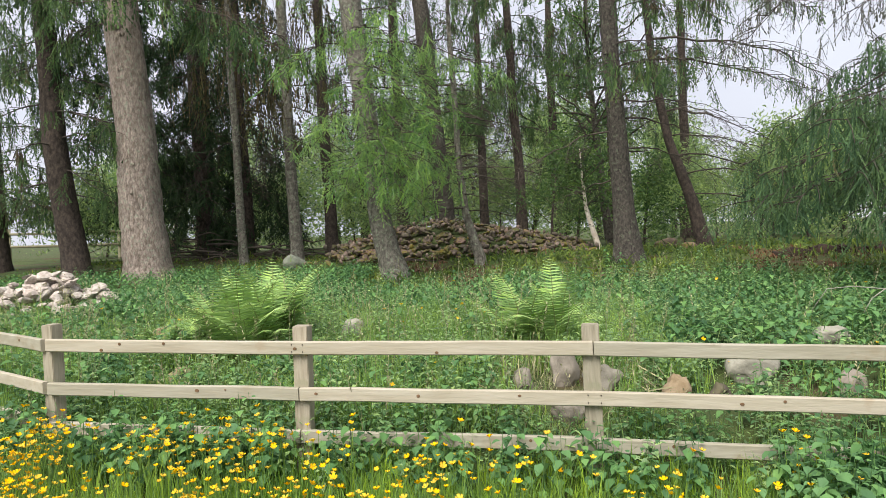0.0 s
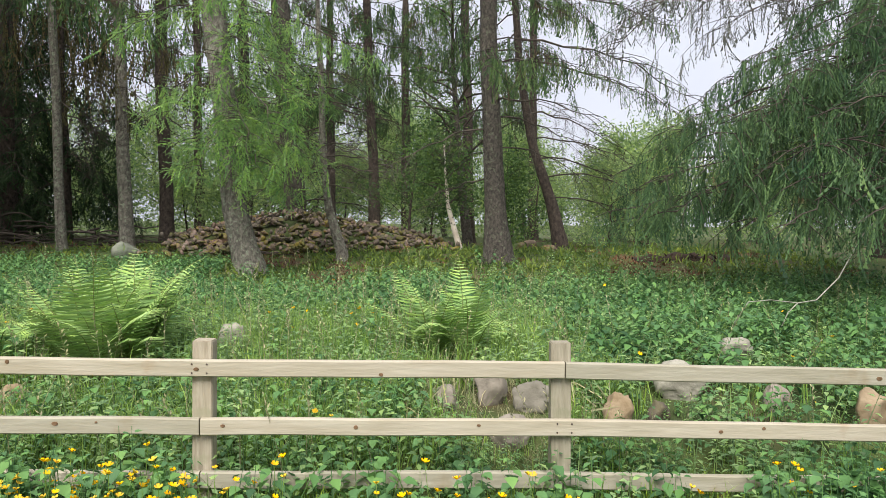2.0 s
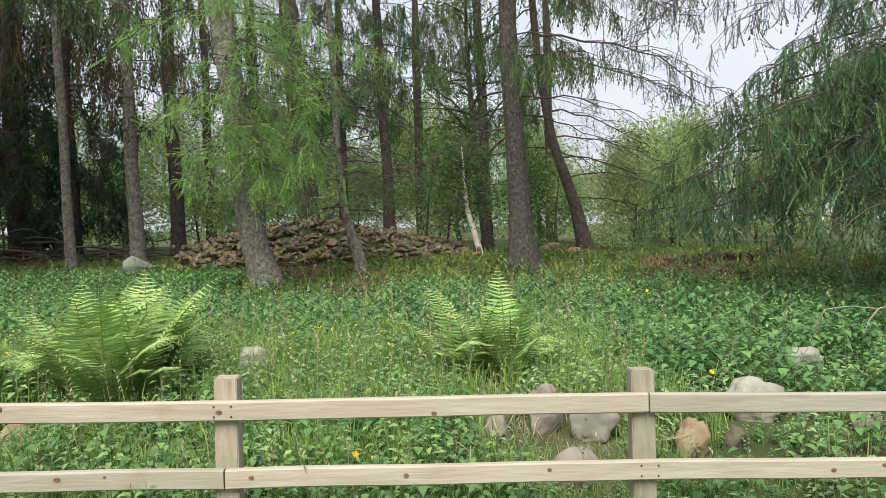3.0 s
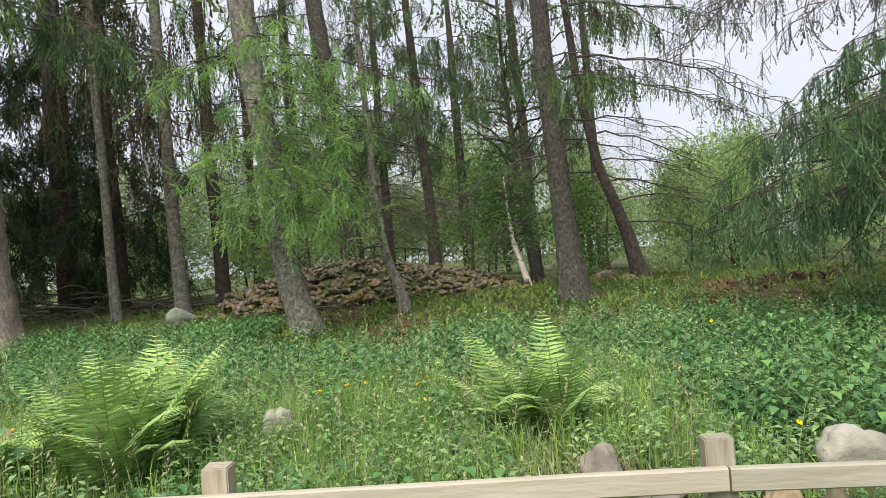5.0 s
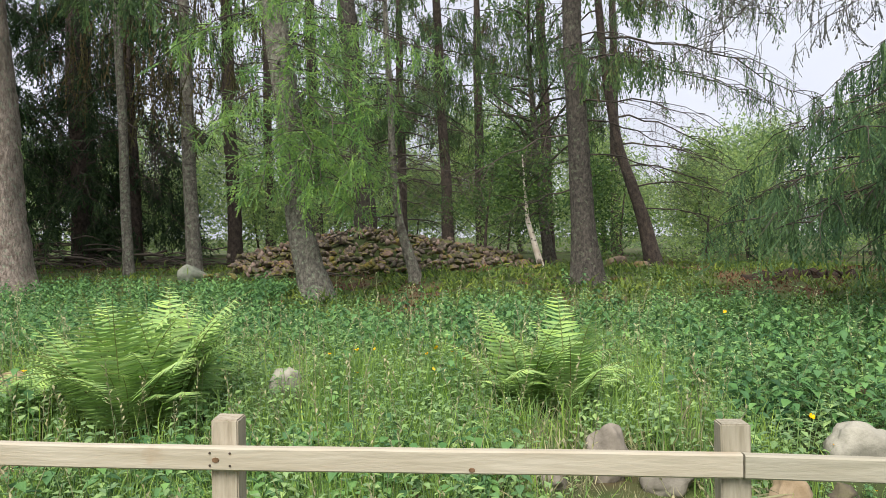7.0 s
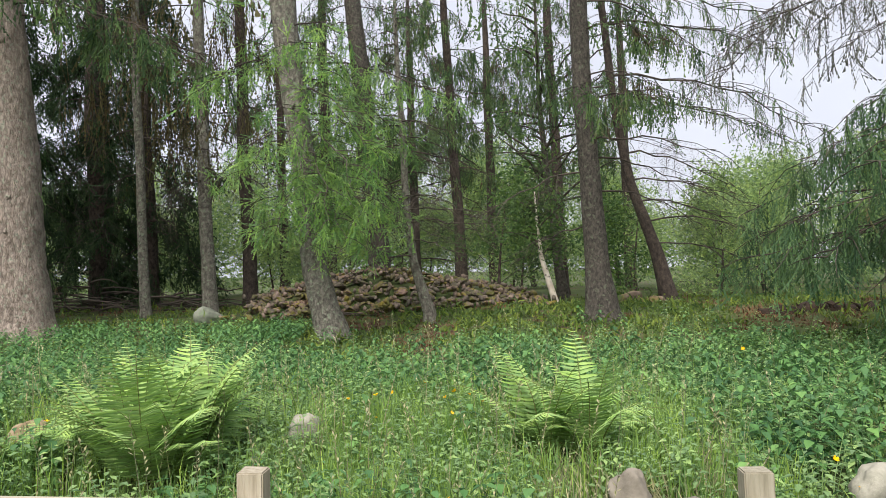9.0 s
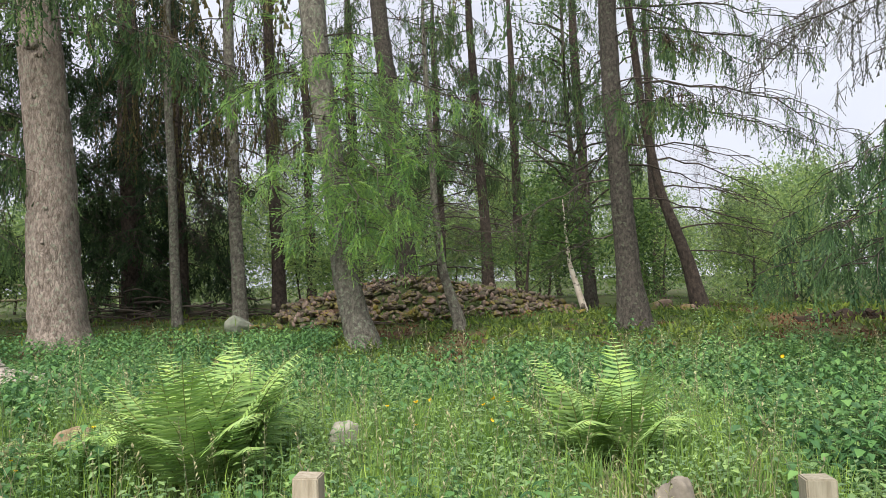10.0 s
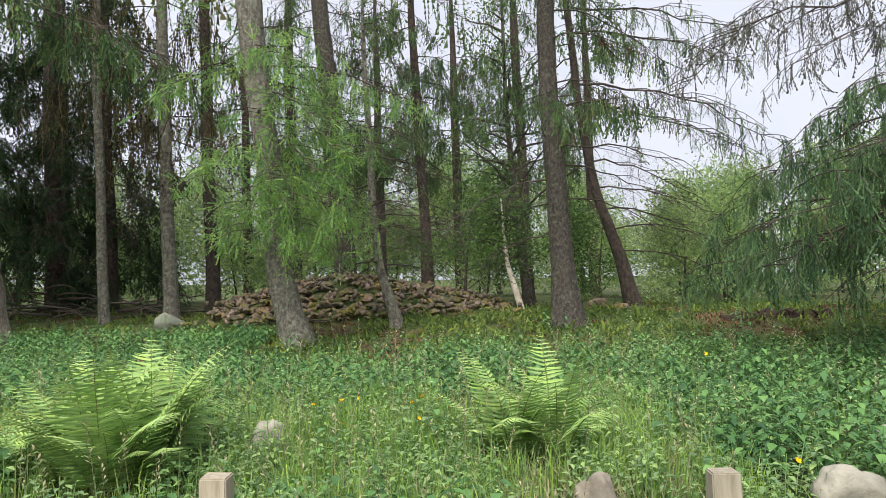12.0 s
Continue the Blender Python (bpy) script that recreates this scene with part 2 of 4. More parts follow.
def tube(points, radii, sides, wobble=0.0, cap=True):
    """A tapered tube along points."""
    p = np.asarray(points, float)
    d = np.gradient(p, axis=0)
    d /= np.linalg.norm(d, axis=1)[:, None] + 1e-9
    ref = np.where(np.abs(d[:, 2:3]) > 0.9, np.array([[1.0, 0, 0]]), np.array([[0, 0, 1.0]]))
    u = np.cross(ref, d)
    u /= np.linalg.norm(u, axis=1)[:, None] + 1e-9
    w = np.cross(d, u)
    a = np.arange(sides) * 2 * np.pi / sides
    r = np.asarray(radii, float)[:, None, None] * (np.ones((len(p), sides, 1)) + (wobble * rng.uniform(-1, 1, (len(p), sides, 1)) if wobble else 0))
    v = p[:, None, :] + r * (np.cos(a)[None, :, None] * u[:, None, :] + np.sin(a)[None, :, None] * w[:, None, :])
    i = (np.arange(len(p) - 1) * sides)[:, None]
    j, k = np.arange(sides)[None], (np.arange(sides)[None] + 1) % sides
    q = np.stack([i + j, i + k, i + sides + k, i + sides + j], -1).reshape(-1, 4)
    f = np.concatenate([q[:, [0, 1, 2]], q[:, [0, 2, 3]]])
    v = v.reshape(-1, 3)
    if cap:
        v = np.concatenate([v, p[-1:]])
        t = (len(p) - 1) * sides
        f = np.concatenate([f, np.stack([t + np.arange(sides), t + (np.arange(sides) + 1) % sides, np.full(sides, len(v) - 1)], -1)])
    return v, f


# ---- the lie of the land ----
LAND_Y = [-60, 3.4, 4.6, 5.2, 6.5, 9.0, 11.0, 13.0, 16.0, 24.0, 40.0, 90.0]
LAND_Z = [0.0, 0.0, 0.12, 0.33, 0.49, 0.58, 0.70, 0.91, 1.05, 1.15, 0.9, 0.2]


def mound(x, y):
    """The low bank on which the stone heap lies."""
    run = (x + 1.7) / 3.3 if x > -1.7 else (-1.7 - x) / 2.6
    return 0.72 * max(0.0, 1 - run) ** 0.75 * math.exp(-((y - 17.2) / 1.35) ** 2)


def ground_z(x, y):
    z = float(np.interp(y, LAND_Y, LAND_Z)) + mound(x, y)
    z += 0.15 * math.tanh((x + 0.4) / 1.2) * math.exp(-((y - 13.2) / 2.2) ** 2)
    z += 0.05 * noise.noise(Vector((x * 0.5, y * 0.5, 0))) * min(1, max(0, y - 2)) + 0.02 * noise.noise(Vector((x * 2, y * 2, 3)))
    return z


def build_ground():
    xs = np.concatenate([np.array([-900, -300, -120, -60, -35, -24]), np.arange(-18, 18.01, 0.25), np.array([24, 35, 60, 120, 300, 900])])
    ys = np.concatenate([np.array([-900, -200, -60, -25, -12]), np.arange(-6, 26.01, 0.25), np.array([30, 36, 45, 60, 90, 160, 400, 900])])
    v = np.array([(x, y, ground_z(x, y)) for y in ys for x in xs])
    n = len(xs)
    i, j = np.meshgrid(np.arange(n - 1), np.arange(len(ys) - 1))
    a = (j * n + i).ravel()
    f = np.concatenate([np.stack([a, a + 1, a + n + 1], -1), np.stack([a, a + n + 1, a + n], -1)])
    return tagged(new("ground", tri_mesh("ground", v, f, M_SOIL, True)), "mossy soil and leaf litter rising gently towards the trees", "ground", kind="structure")


build_ground()


# ---- conifers ----
PI = math.pi

def bare_template(length, n, spike, width, seed):
    """A bare hanging twig: a thin stem along -z with short spikes round it."""
    r = np.random.default_rng(seed)
    v, f = [], []
    bend = r.uniform(-0.3, 0.3, 2)
    w = 0.004
    for s in range(2):
        a, b = s / 2, (s + 1) / 2
        pa = np.array([bend[0] * a * a, bend[1] * a * a, -a]) * length
        pb = np.array([bend[0] * b * b, bend[1] * b * b, -b]) * length
        k = len(v)
        v += [pa + (w, 0, 0), pa - (w, 0, 0), pb]
        f.append((k, k + 1, k + 2))
    for i in range(n):
        s = (i + 0.5) / n
        p = np.array([bend[0] * s * s, bend[1] * s * s, -s]) * length
        az = r.uniform(0, 6.28)
        out = np.array([math.cos(az), math.sin(az), r.uniform(-1.2, 0.3)])
        out /= np.linalg.norm(out)
        side = np.cross(out, r.normal(size=3))
        side /= np.linalg.norm(side)
        ll = spike * r.uniform(0.6, 1.3) * (1.15 - 0.6 * s)
        k = len(v)
        v += [p + side * width, p + out * ll, p - side * width]
        f += [(k, k + 1, k + 2)]
    return np.array(v), np.array(f)


def shoot(r, origin, axis, length, width, segs, planes, taper=0.65, bend=0.25):
    """One needled shoot: saw-toothed blades crossed along a bending stem, all joined at the stem."""
    axis = np.asarray(axis, float) / np.linalg.norm(axis)
    u = np.cross(axis, r.normal(size=3))
    u /= np.linalg.norm(u)
    w = np.cross(axis, u)
    t = np.linspace(0, 1, segs + 1)
    sway = r.uniform(-bend, bend, 2)
    c = origin + length * (t[:, None] * axis + (t ** 2)[:, None] * (sway[0] * u + sway[1] * w))
    v, f = list(c), []
    for k in range(planes):
        a = math.pi * k / planes + r.uniform(0, 0.6)
        side = math.cos(a) * u + math.sin(a) * w
        for i in range(segs):
            for sg in (-1, 1):
                ww = width * (1 - taper * t[i]) * r.uniform(0.55, 1.35)
                v.append(c[i] + sg * side * ww + axis * length / segs * r.uniform(0.7, 1.3))
                f.append((i, i + 1, len(v) - 1))
    return np.array(v), np.array(f)


def tassel(seed, width=0.055, segs=6):
    """A single pendulous shoot along -z."""
    r = np.random.default_rng(seed)
    return shoot(r, np.zeros(3), (0, 0, -1), 1.0, width, segs, 2)


def fan(seed, width=0.05, pairs=3, side=0.5, segs=5):
    """A drooping flat spray along -z: a leading shoot with side shoots in pairs."""
    r = np.random.default_rng(seed)
    parts = [shoot(r, np.zeros(3), (0, 0, -1), 1.0, width, 5, 1)]
    for i in range(pairs):
        for sg in (-1, 1):
            s = 0.12 + 0.7 * (i + r.uniform(0, 0.8)) / pairs
            parts.append(shoot(r, np.array([0, 0, -s]), (sg * r.uniform(0.5, 1.1), r.uniform(-0.35, 0.35), -1), side * (1.15 - 0.7 * s), width, segs, 1, 0.55))
    vs, fs, base = [], [], 0
    for v, f in parts:
        vs.append(v)
        fs.append(f + base)
        base += len(v)
    return np.concatenate(vs), np.concatenate(fs)


TWIGS = [tassel(20 + i) for i in range(4)] + [fan(26 + i, 0.045, 2, 0.45, 4) for i in range(3)]
FINE = [tassel(60 + i, 0.036, 8) for i in range(3)] + [fan(66 + i, 0.032, 2, 0.55, 5) for i in range(3)]
DENSE = [fan(90 + i, 0.065, 2, 0.55, 4) for i in range(4)]
LONG = [tassel(100 + i, 0.032, 8) for i in range(4)]
FRESH = [fan(80 + i, 0.05, 3, 0.6, 5) for i in range(5)]
BARE = [bare_template(1.0, 6, 0.4, 0.005, 40 + i) for i in range(4)]


def limb_curve(p0, az, length, rise, droop, n=9):
    s = np.linspace(0, 1, n)
    bend = rng.uniform(-0.25, 0.25)
    a = az + bend * s
    d = np.stack([np.cos(a), np.sin(a), np.zeros(n)], -1)
    p = p0 + np.concatenate([np.zeros((1, 3)), np.cumsum(d[1:] * (length / (n - 1)), 0)])
    p[:, 2] += rise * length * s - droop * s ** 2 + 0.06 * length * np.maximum(0, s - 0.75)
    return p + rng.normal(0, 0.02 * length, (n, 3)) * np.sqrt(s)[:, None]


def conifer(name, trunk, height, label, bark, needles, limbs, seed, dead_below=0.0, twig=0.32, density=1.0, extra=(), sides=16,
            bark_label="", bald=0.0, group="", knots=(), r_limb=0.016, sprays=TWIGS, hang=0.3, clear_of=0.0, reach=1.0):
    """trunk: (x, y, z, radius) from the ground up, carried on to height. limbs: (count, from z, to z, length low, length high, rise, droop).
    extra: single limbs (z, azimuth, length, rise, droop). dead_below: limbs lower than this are bare."""
    global rng
    rng = np.random.default_rng(seed)
    base = Vector((trunk[0][0], trunk[0][1], ground_z(trunk[0][0], trunk[0][1])))
    ob = thing(name, base, label, "tree", group)
    t = [(*trunk[0][:2], base.z - 0.25, trunk[0][3] * 1.25)] + list(trunk)
    top = np.array(t[-1])
    lean = (np.array(t[-1]) - np.array(t[-2])) / max(0.1, t[-1][2] - t[-2][2])
    steps = 5
    for k in range(1, steps + 1):
        s = k / steps
        q = top + np.array([lean[0], lean[1], 1, 0]) * (height - top[2]) * s
        q[0] = top[0] + lean[0] * 0.6 * (height - top[2]) * s
        q[3] = top[3] * (1 - 0.93 * s)
        t.append(tuple(q))
    t = np.array(t)
    zs = np.concatenate([np.arange(t[0, 2], min(8.5, height), 0.14), np.arange(min(8.5, height), height, 0.8)])
    axis = np.stack([np.interp(zs, t[:, 2], t[:, 0]), np.interp(zs, t[:, 2], t[:, 1]), zs], -1)
    axis[:, :2] += 0.012 * np.sin(zs * 1.7 + seed)[:, None] * np.array([1, 0.6])
    rad = np.interp(zs, t[:, 2], t[:, 3])
    flare = 1 + 0.2 * np.exp(-np.maximum(0, zs - base.z) / 0.22)
    b3 = np.array(base)
    part("trunk", tri_mesh("trunk", *((lambda vf: (vf[0] - b3, vf[1]))(tube(axis, rad * flare, sides, 0.05))), bark, True), None, ob, bark_label)
    for kz, kaz, ks in knots:
        kp = np.array([np.interp(kz, zs, axis[:, 0]), np.interp(kz, zs, axis[:, 1]), kz])
        kr = np.interp(kz, zs, rad)
        d = np.array([math.cos(kaz), math.sin(kaz), -0.15])
        pts = [kp + d * kr * 0.8, kp + d * (kr + 0.25 * ks), kp + d * (kr + 0.5 * ks), kp + d * (kr + 0.35 * ks)]
        part("branch_stub", tri_mesh("branch_stub", *((lambda vf: (vf[0] - b3, vf[1]))(tube(pts, [1.3 * ks, ks, 0.7 * ks, 0.25 * ks], 9, 0.15))), bark, True), None, ob, "knotted stub of a lost branch")
    specs = list(extra)
    count, z0, z1, l0, l1, rise, droop = limbs
    for i in range(count):
        z = z0 + (z1 - z0) * (i + rng.uniform(0, 1)) / count
        s = (z - z0) / max(0.01, z1 - z0)
        specs.append((z, rng.uniform(0, 6.283), (l0 + (l1 - l0) * s) * rng.uniform(0.65, 1.15), rise + rng.uniform(-0.12, 0.12), droop * rng.uniform(0.6, 1.3)))
    tl, tw, tb = [], [], []
    for z, az, length, rz, dr in specs:
        p0 = np.array([np.interp(z, zs, axis[:, 0]), np.interp(z, zs, axis[:, 1]), z])
        c = limb_curve(p0, az, length, rz, dr)
        r0 = min(0.055, r_limb * (0.5 + 0.3 * length))
        wood = [tube(c, np.linspace(r0, r0 * 0.18, len(c)), 5)]
        dead = z < dead_below
        nsec = int(length * (5.5 if not dead else 5))
        for k in range(nsec):
            s = 0.18 + 0.82 * (k + rng.uniform(0, 1)) / nsec
            q = np.array([np.interp(s, np.linspace(0, 1, len(c)), c[:, m]) for m in range(3)])
            side = az + rng.choice([-1, 1]) * rng.uniform(0.5, 1.25)
            ls = reach * length * (0.38 - 0.24 * s) * rng.uniform(0.6, 1.25) + 0.12
            if q[2] < base.z + clear_of:
                continue
            c2 = limb_curve(q, side, ls, rng.uniform(-0.15, 0.1), ls * rng.uniform(0.2, 0.7), 4)
            wood.append(tube(c2, np.linspace(r0 * 0.38, 0.0035, 4), 3, cap=False))
            nt = int((3 + 9 * ls) * density * (0.9 if dead else 1.0) * (0.1 if z > 9 else 1.0) + rng.uniform(0, 1))
            for j in range(nt):
                u = rng.uniform(0.1, 1)
                o = np.array([np.interp(u, np.linspace(0, 1, 4), c2[:, m]) for m in range(3)])
                size = twig * rng.uniform(0.5, 1.5) * (2.2 if z > 9 else 1.0)
                if o[2] - size < base.z + clear_of:
                    continue
                tl.append(o)
                tw.append(size)
                tb.append(dead or rng.uniform() < bald)
        wv, wf = join(wood)
        part("limb", tri_mesh("limb", wv - b3, wf, M_TWIG), None, ob)
    tl, tw, tb = np.array(tl), np.array(tw), np.array(tb, bool)
    n = len(tl)
    mats = turn_z(rng.uniform(0, 6.28, n), tw, np.abs(rng.normal(0, hang, n)), rng.uniform(0, 6.28, n))
    if tb.any():
        bv, bf = scatter(BARE, rng.integers(0, len(BARE), tb.sum()), mats[tb], tl[tb])
        tagged(part("dead_twig", tri_mesh("dead_twig", bv - b3, bf, M_TWIG), None, ob, "fine bare brown twigs"), kind="stuff")
    if (~tb).any():
        cv, cf = scatter(sprays, rng.integers(0, len(sprays), (~tb).sum()), mats[~tb], tl[~tb])
        part("crown", tri_mesh("crown", cv - b3, cf, needles), None, ob, "drooping sprays of soft needles")
    return ob


# the great pinkish larch by the nettles
conifer("larch_tree", [(-7.0, 13.5, 0.95, 0.45), (-7.08, 13.5, 2.2, 0.40), (-7.15, 13.5, 3.8, 0.36), (-7.36, 13.5, 6.6, 0.32)], 18,
        "tall larch with a thick pinkish-brown scaly trunk, standing in nettles", M_BARK_A, M_NEEDLE_M, (26, 6.0, 16, 3.2, 1.2, 0.1, 1.4), 1, twig=0.42,
        extra=[(6.2, -0.3, 3.4, 0.1, 1.6), (6.6, -1.2, 3.0, 0.1, 1.7), (6.4, 0.5, 3.6, 0.12, 1.5), (5.9, 2.8, 2.6, 0.1, 1.0), (7.0, -0.7, 3.2, 0.05, 1.8), (6.1, 0.1, 3.0, 0.05, 1.5)],
        sides=22, knots=((5.8, -1.45, 0.1), (5.62, -1.15, 0.06), (4.95, -1.5, 0.045), (3.15, -1.3, 0.04), (2.6, -1.45, 0.03)), bald=0.25)
# the larch that hangs bright sprays towards the fence
conifer("larch_tree", [(-1.93, 12.85, 0.75, 0.24), (-2.2, 12.9, 1.8, 0.195), (-2.4, 13.0, 3.5, 0.19), (-2.55, 13.0, 4.9, 0.19), (-2.68, 13.0, 6.3, 0.2)], 16,
        "leaning larch with grey flaking bark and bright green drooping sprays", M_BARK_G, M_NEEDLE_B, (22, 4.6, 15, 2.2, 1.0, 0.1, 0.9), 2, twig=0.3, density=0.6, sprays=FRESH, hang=0.8,
        extra=[(3.5, -1.35, 1.72, 0.1, 1.04), (3.3, -0.75, 1.79, 0.1, 1.14), (3.8, -1.9, 1.48, 0.12, 0.95), (2.9, -1.0, 1.56, 0.1, 0.95), (3.1, -0.3, 1.48, 0.1, 0.85), (4.3, -1.5, 1.72, 0.1, 1.14), (4.2, -0.5, 1.79, 0.1, 1.04), (2.6, -1.5, 1.09, 0.15, 0.66), (5.2, -1.1, 1.87, 0.1, 0.95), (5.0, -2.4, 1.56, 0.1, 0.85), (3.6, -1.1, 2.03, 0.1, 1.42), (3.2, -1.7, 1.48, 0.1, 1.04), (3.9, -0.9, 2.03, 0.1, 1.42), (2.7, -0.7, 1.40, 0.1, 0.85), (4.6, -0.8, 1.95, 0.05, 1.42), (4.0, -2.4, 1.33, 0.1, 1.04), (3.0, -2.2, 1.09, 0.1, 0.76), (4.8, -0.1, 1.79, 0.05, 1.23), (3.5, 0.1, 1.56, 0.1, 1.04)])
# the dark straight larch right of the birch sapling
conifer("larch_tree", [(2.08, 12.75, 1.05, 0.25), (2.02, 12.75, 1.8, 0.18), (1.96, 12.75, 2.6, 0.162), (1.88, 12.75, 4.3, 0.142), (1.84, 12.75, 6.0, 0.132)], 16,
        "straight dark grey larch trunk with rough bark, rooted in mossy ground", M_BARK, M_NEEDLE_M, (34, 3.4, 15, 2.3, 0.9, 0.05, 0.8), 3, twig=0.3, dead_below=4.0, bald=0.2, density=1.35,
        extra=[(2.9, -0.2, 1.6, 0.1, 0.8), (3.4, 0.3, 2.0, 0.1, 0.8), (2.4, 2.8, 1.3, 0.0, 0.6), (3.2, 3.4, 1.8, 0.0, 0.8), (4.4, -1.8, 1.6, 0.1, 0.7)])
# bent larch behind, whose long limb reaches over the gap of sky
conifer("larch_tree", [(3.95, 15.6, 1.05, 0.17), (3.72, 15.6, 2.0, 0.12), (3.28, 15.6, 3.3, 0.09), (2.98, 15.6, 5.0, 0.075), (2.8, 15.6, 7.0, 0.065)], 14,
        "crooked dark larch with long sweeping limbs, some of them bare", M_BARK_D, M_NEEDLE_M, (20, 4.5, 13, 2.4, 1.0, 0.05, 0.9), 4, twig=0.26, dead_below=4.2, bald=0.35,
        extra=[(5.4, 0.0, 4.0, 0.0, 1.3), (5.0, 0.15, 3.4, 0.0, 1.0), (3.4, -0.2, 2.2, 0.1, 0.9), (3.0, 0.1, 2.4, 0.1, 1.0), (2.6, -0.5, 2.2, 0.2, 0.9), (3.9, 0.3, 2.6, 0.1, 1.1), (2.2, 0.0, 1.8, 0.1, 0.6), (6.4, -0.1, 3.4, 0.05, 0.9), (6.9, 0.1, 3.6, 0.05, 0.7)])
# far left larch
conifer("larch_tree", [(-9.2, 14.5, 1.1, 0.28), (-9.4, 14.5, 2.4, 0.26), (-9.56, 14.5, 3.8, 0.24), (-9.7, 14.5, 6.8, 0.2)], 16,
        "dark larch with hanging green sprays at the wood's edge", M_BARK_D, M_NEEDLE_M, (40, 2.6, 15, 2.8, 1.0, 0.05, 1.0), 5, twig=0.36)
conifer("larch_tree", [(-12.2, 16.0, 1.1, 0.25), (-12.3, 16.0, 4.0, 0.21), (-12.4, 16.0, 7.0, 0.18)], 15,
        "larch with green sprays at the field edge", M_BARK_D, M_NEEDLE_M, (44, 2.4, 14, 2.8, 1.0, 0.05, 1.0), 21, twig=0.4, density=0.8)
# dark spruces of the left-hand stand
for sx, sy, sr, sd, dl in ((-5.05, 16.6, 0.135, 6, 5.0), (-6.1, 16.0, 0.09, 7, 4.8), (-8.2, 18.5, 0.18, 8, 1.9), (-7.2, 19.0, 0.16, 9, 1.9), (-4.65, 18.2, 0.15, 10, 5.2), (-9.9, 18.0, 0.25, 12, 2.0), (-9.2, 21.0, 0.24, 13, 2.2)):
    conifer("spruce_tree", [(sx, sy, 1.0, sr * 1.15), (sx - 0.03, sy, 2.5, sr), (sx - 0.12, sy, 5.0, sr * 0.9), (sx - 0.15, sy, 8.0, sr * 0.75)], 15,
            "dark spruce with bare lower branches and dense needles above", M_BARK_D if sd not in (6, 7) else M_BARK_G, M_NEEDLE_D if sd not in (6, 7, 10) else M_NEEDLE_BR, (46, 1.7, 13, 2.1, 1.0, -0.05, 1.1) if sd in (8, 9, 12, 13) else (30, 3.6, 13, 1.9, 1.0, -0.05, 1.0), sd,
            dead_below=dl, twig=0.4 if sd in (8, 9, 12, 13) else 0.62, density=0.85 if sd in (8, 9, 12, 13) else 0.55, bald=0.12, sides=12,
            sprays=DENSE if sd in (8, 9, 12, 13) else LONG, hang=0.45 if sd in (8, 9, 12, 13) else 0.14, group="spruces of the dark stand")
# slender dying spruce before the stone mound
conifer("spruce_tree", [(-0.52, 13.8, 1.1, 0.1), (-0.75, 13.8, 1.9, 0.075), (-0.88, 13.8, 3.0, 0.06), (-0.95, 13.8, 5.0, 0.05)], 7.5,
        "slender leaning spruce with bare grey twigs before the stones", M_BARK_G, M_NEEDLE_M, (44, 1.9, 7.2, 1.6, 0.5, 0.0, 0.35), 14, dead_below=4.6, twig=0.25, density=0.7, bald=0.5, sides=10)
# trunks behind the mound
conifer("larch_tree", [(0.15, 21.0, 1.5, 0.18), (0.1, 21.0, 3.0, 0.14), (-0.05, 21.0, 6.0, 0.12), (-0.15, 21.0, 8.5, 0.1)], 13,
        "slim dark larch behind the stone mound", M_BARK_D, M_NEEDLE_M, (44, 2.8, 12, 2.2, 1.0, -0.05, 0.7), 15, dead_below=4.6, twig=0.36, density=1.7, bald=0.2, sides=10)
conifer("larch_tree", [(-1.75, 18.5, 1.5, 0.27), (-1.85, 18.5, 3.0, 0.24), (-2.1, 18.5, 6.0, 0.22), (-2.3, 18.5, 8.5, 0.18)], 13,
        "stout brown larch behind the stone mound", M_BARK, M_NEEDLE_M, (46, 2.8, 12, 2.4, 1.0, -0.05, 0.7), 16, dead_below=4.4, twig=0.32, density=1.05, bald=0.3, sides=12)
conifer("larch_tree", [(-3.4, 21.5, 1.2, 0.2), (-3.45, 21.5, 4.0, 0.16), (-3.5, 21.5, 8.0, 0.13)], 12,
        "slim larch among the trees behind the stones", M_BARK_D, M_NEEDLE_M, (24, 4.0, 11, 2.0, 1.0, 0.0, 0.6), 17, dead_below=4.6, twig=0.32, density=0.8, bald=0.3, sides=10)
conifer("larch_tree", [(2.7, 20.5, 1.2, 0.16), (2.65, 20.5, 4.0, 0.13), (2.5, 20.5, 8.0, 0.11)], 12,
        "slim larch behind the birch sapling", M_BARK_D, M_NEEDLE_M, (28, 3.5, 11, 1.9, 0.9, 0.0, 0.6), 18, dead_below=4.4, twig=0.34, density=1.3, bald=0.3, sides=10)
for k, (fx, fy) in enumerate(((1.2, 24.0), (-1.2, 25.0), (5.2, 23.5), (-5.4, 25.0))):
    conifer("larch_tree", [(fx, fy, 1.1, 0.17), (fx - 0.05, fy, 4.0, 0.14), (fx - 0.1, fy, 8.0, 0.11)], 12.5, "slim larch far back in the wood", M_BARK_D, M_NEEDLE_M,
            (24, 5.4, 11, 2.2, 1.0, 0.0, 0.5), 50 + k, dead_below=3.8, twig=0.45, density=0.9, bald=0.25, sides=9, group="larches at the back of the wood")
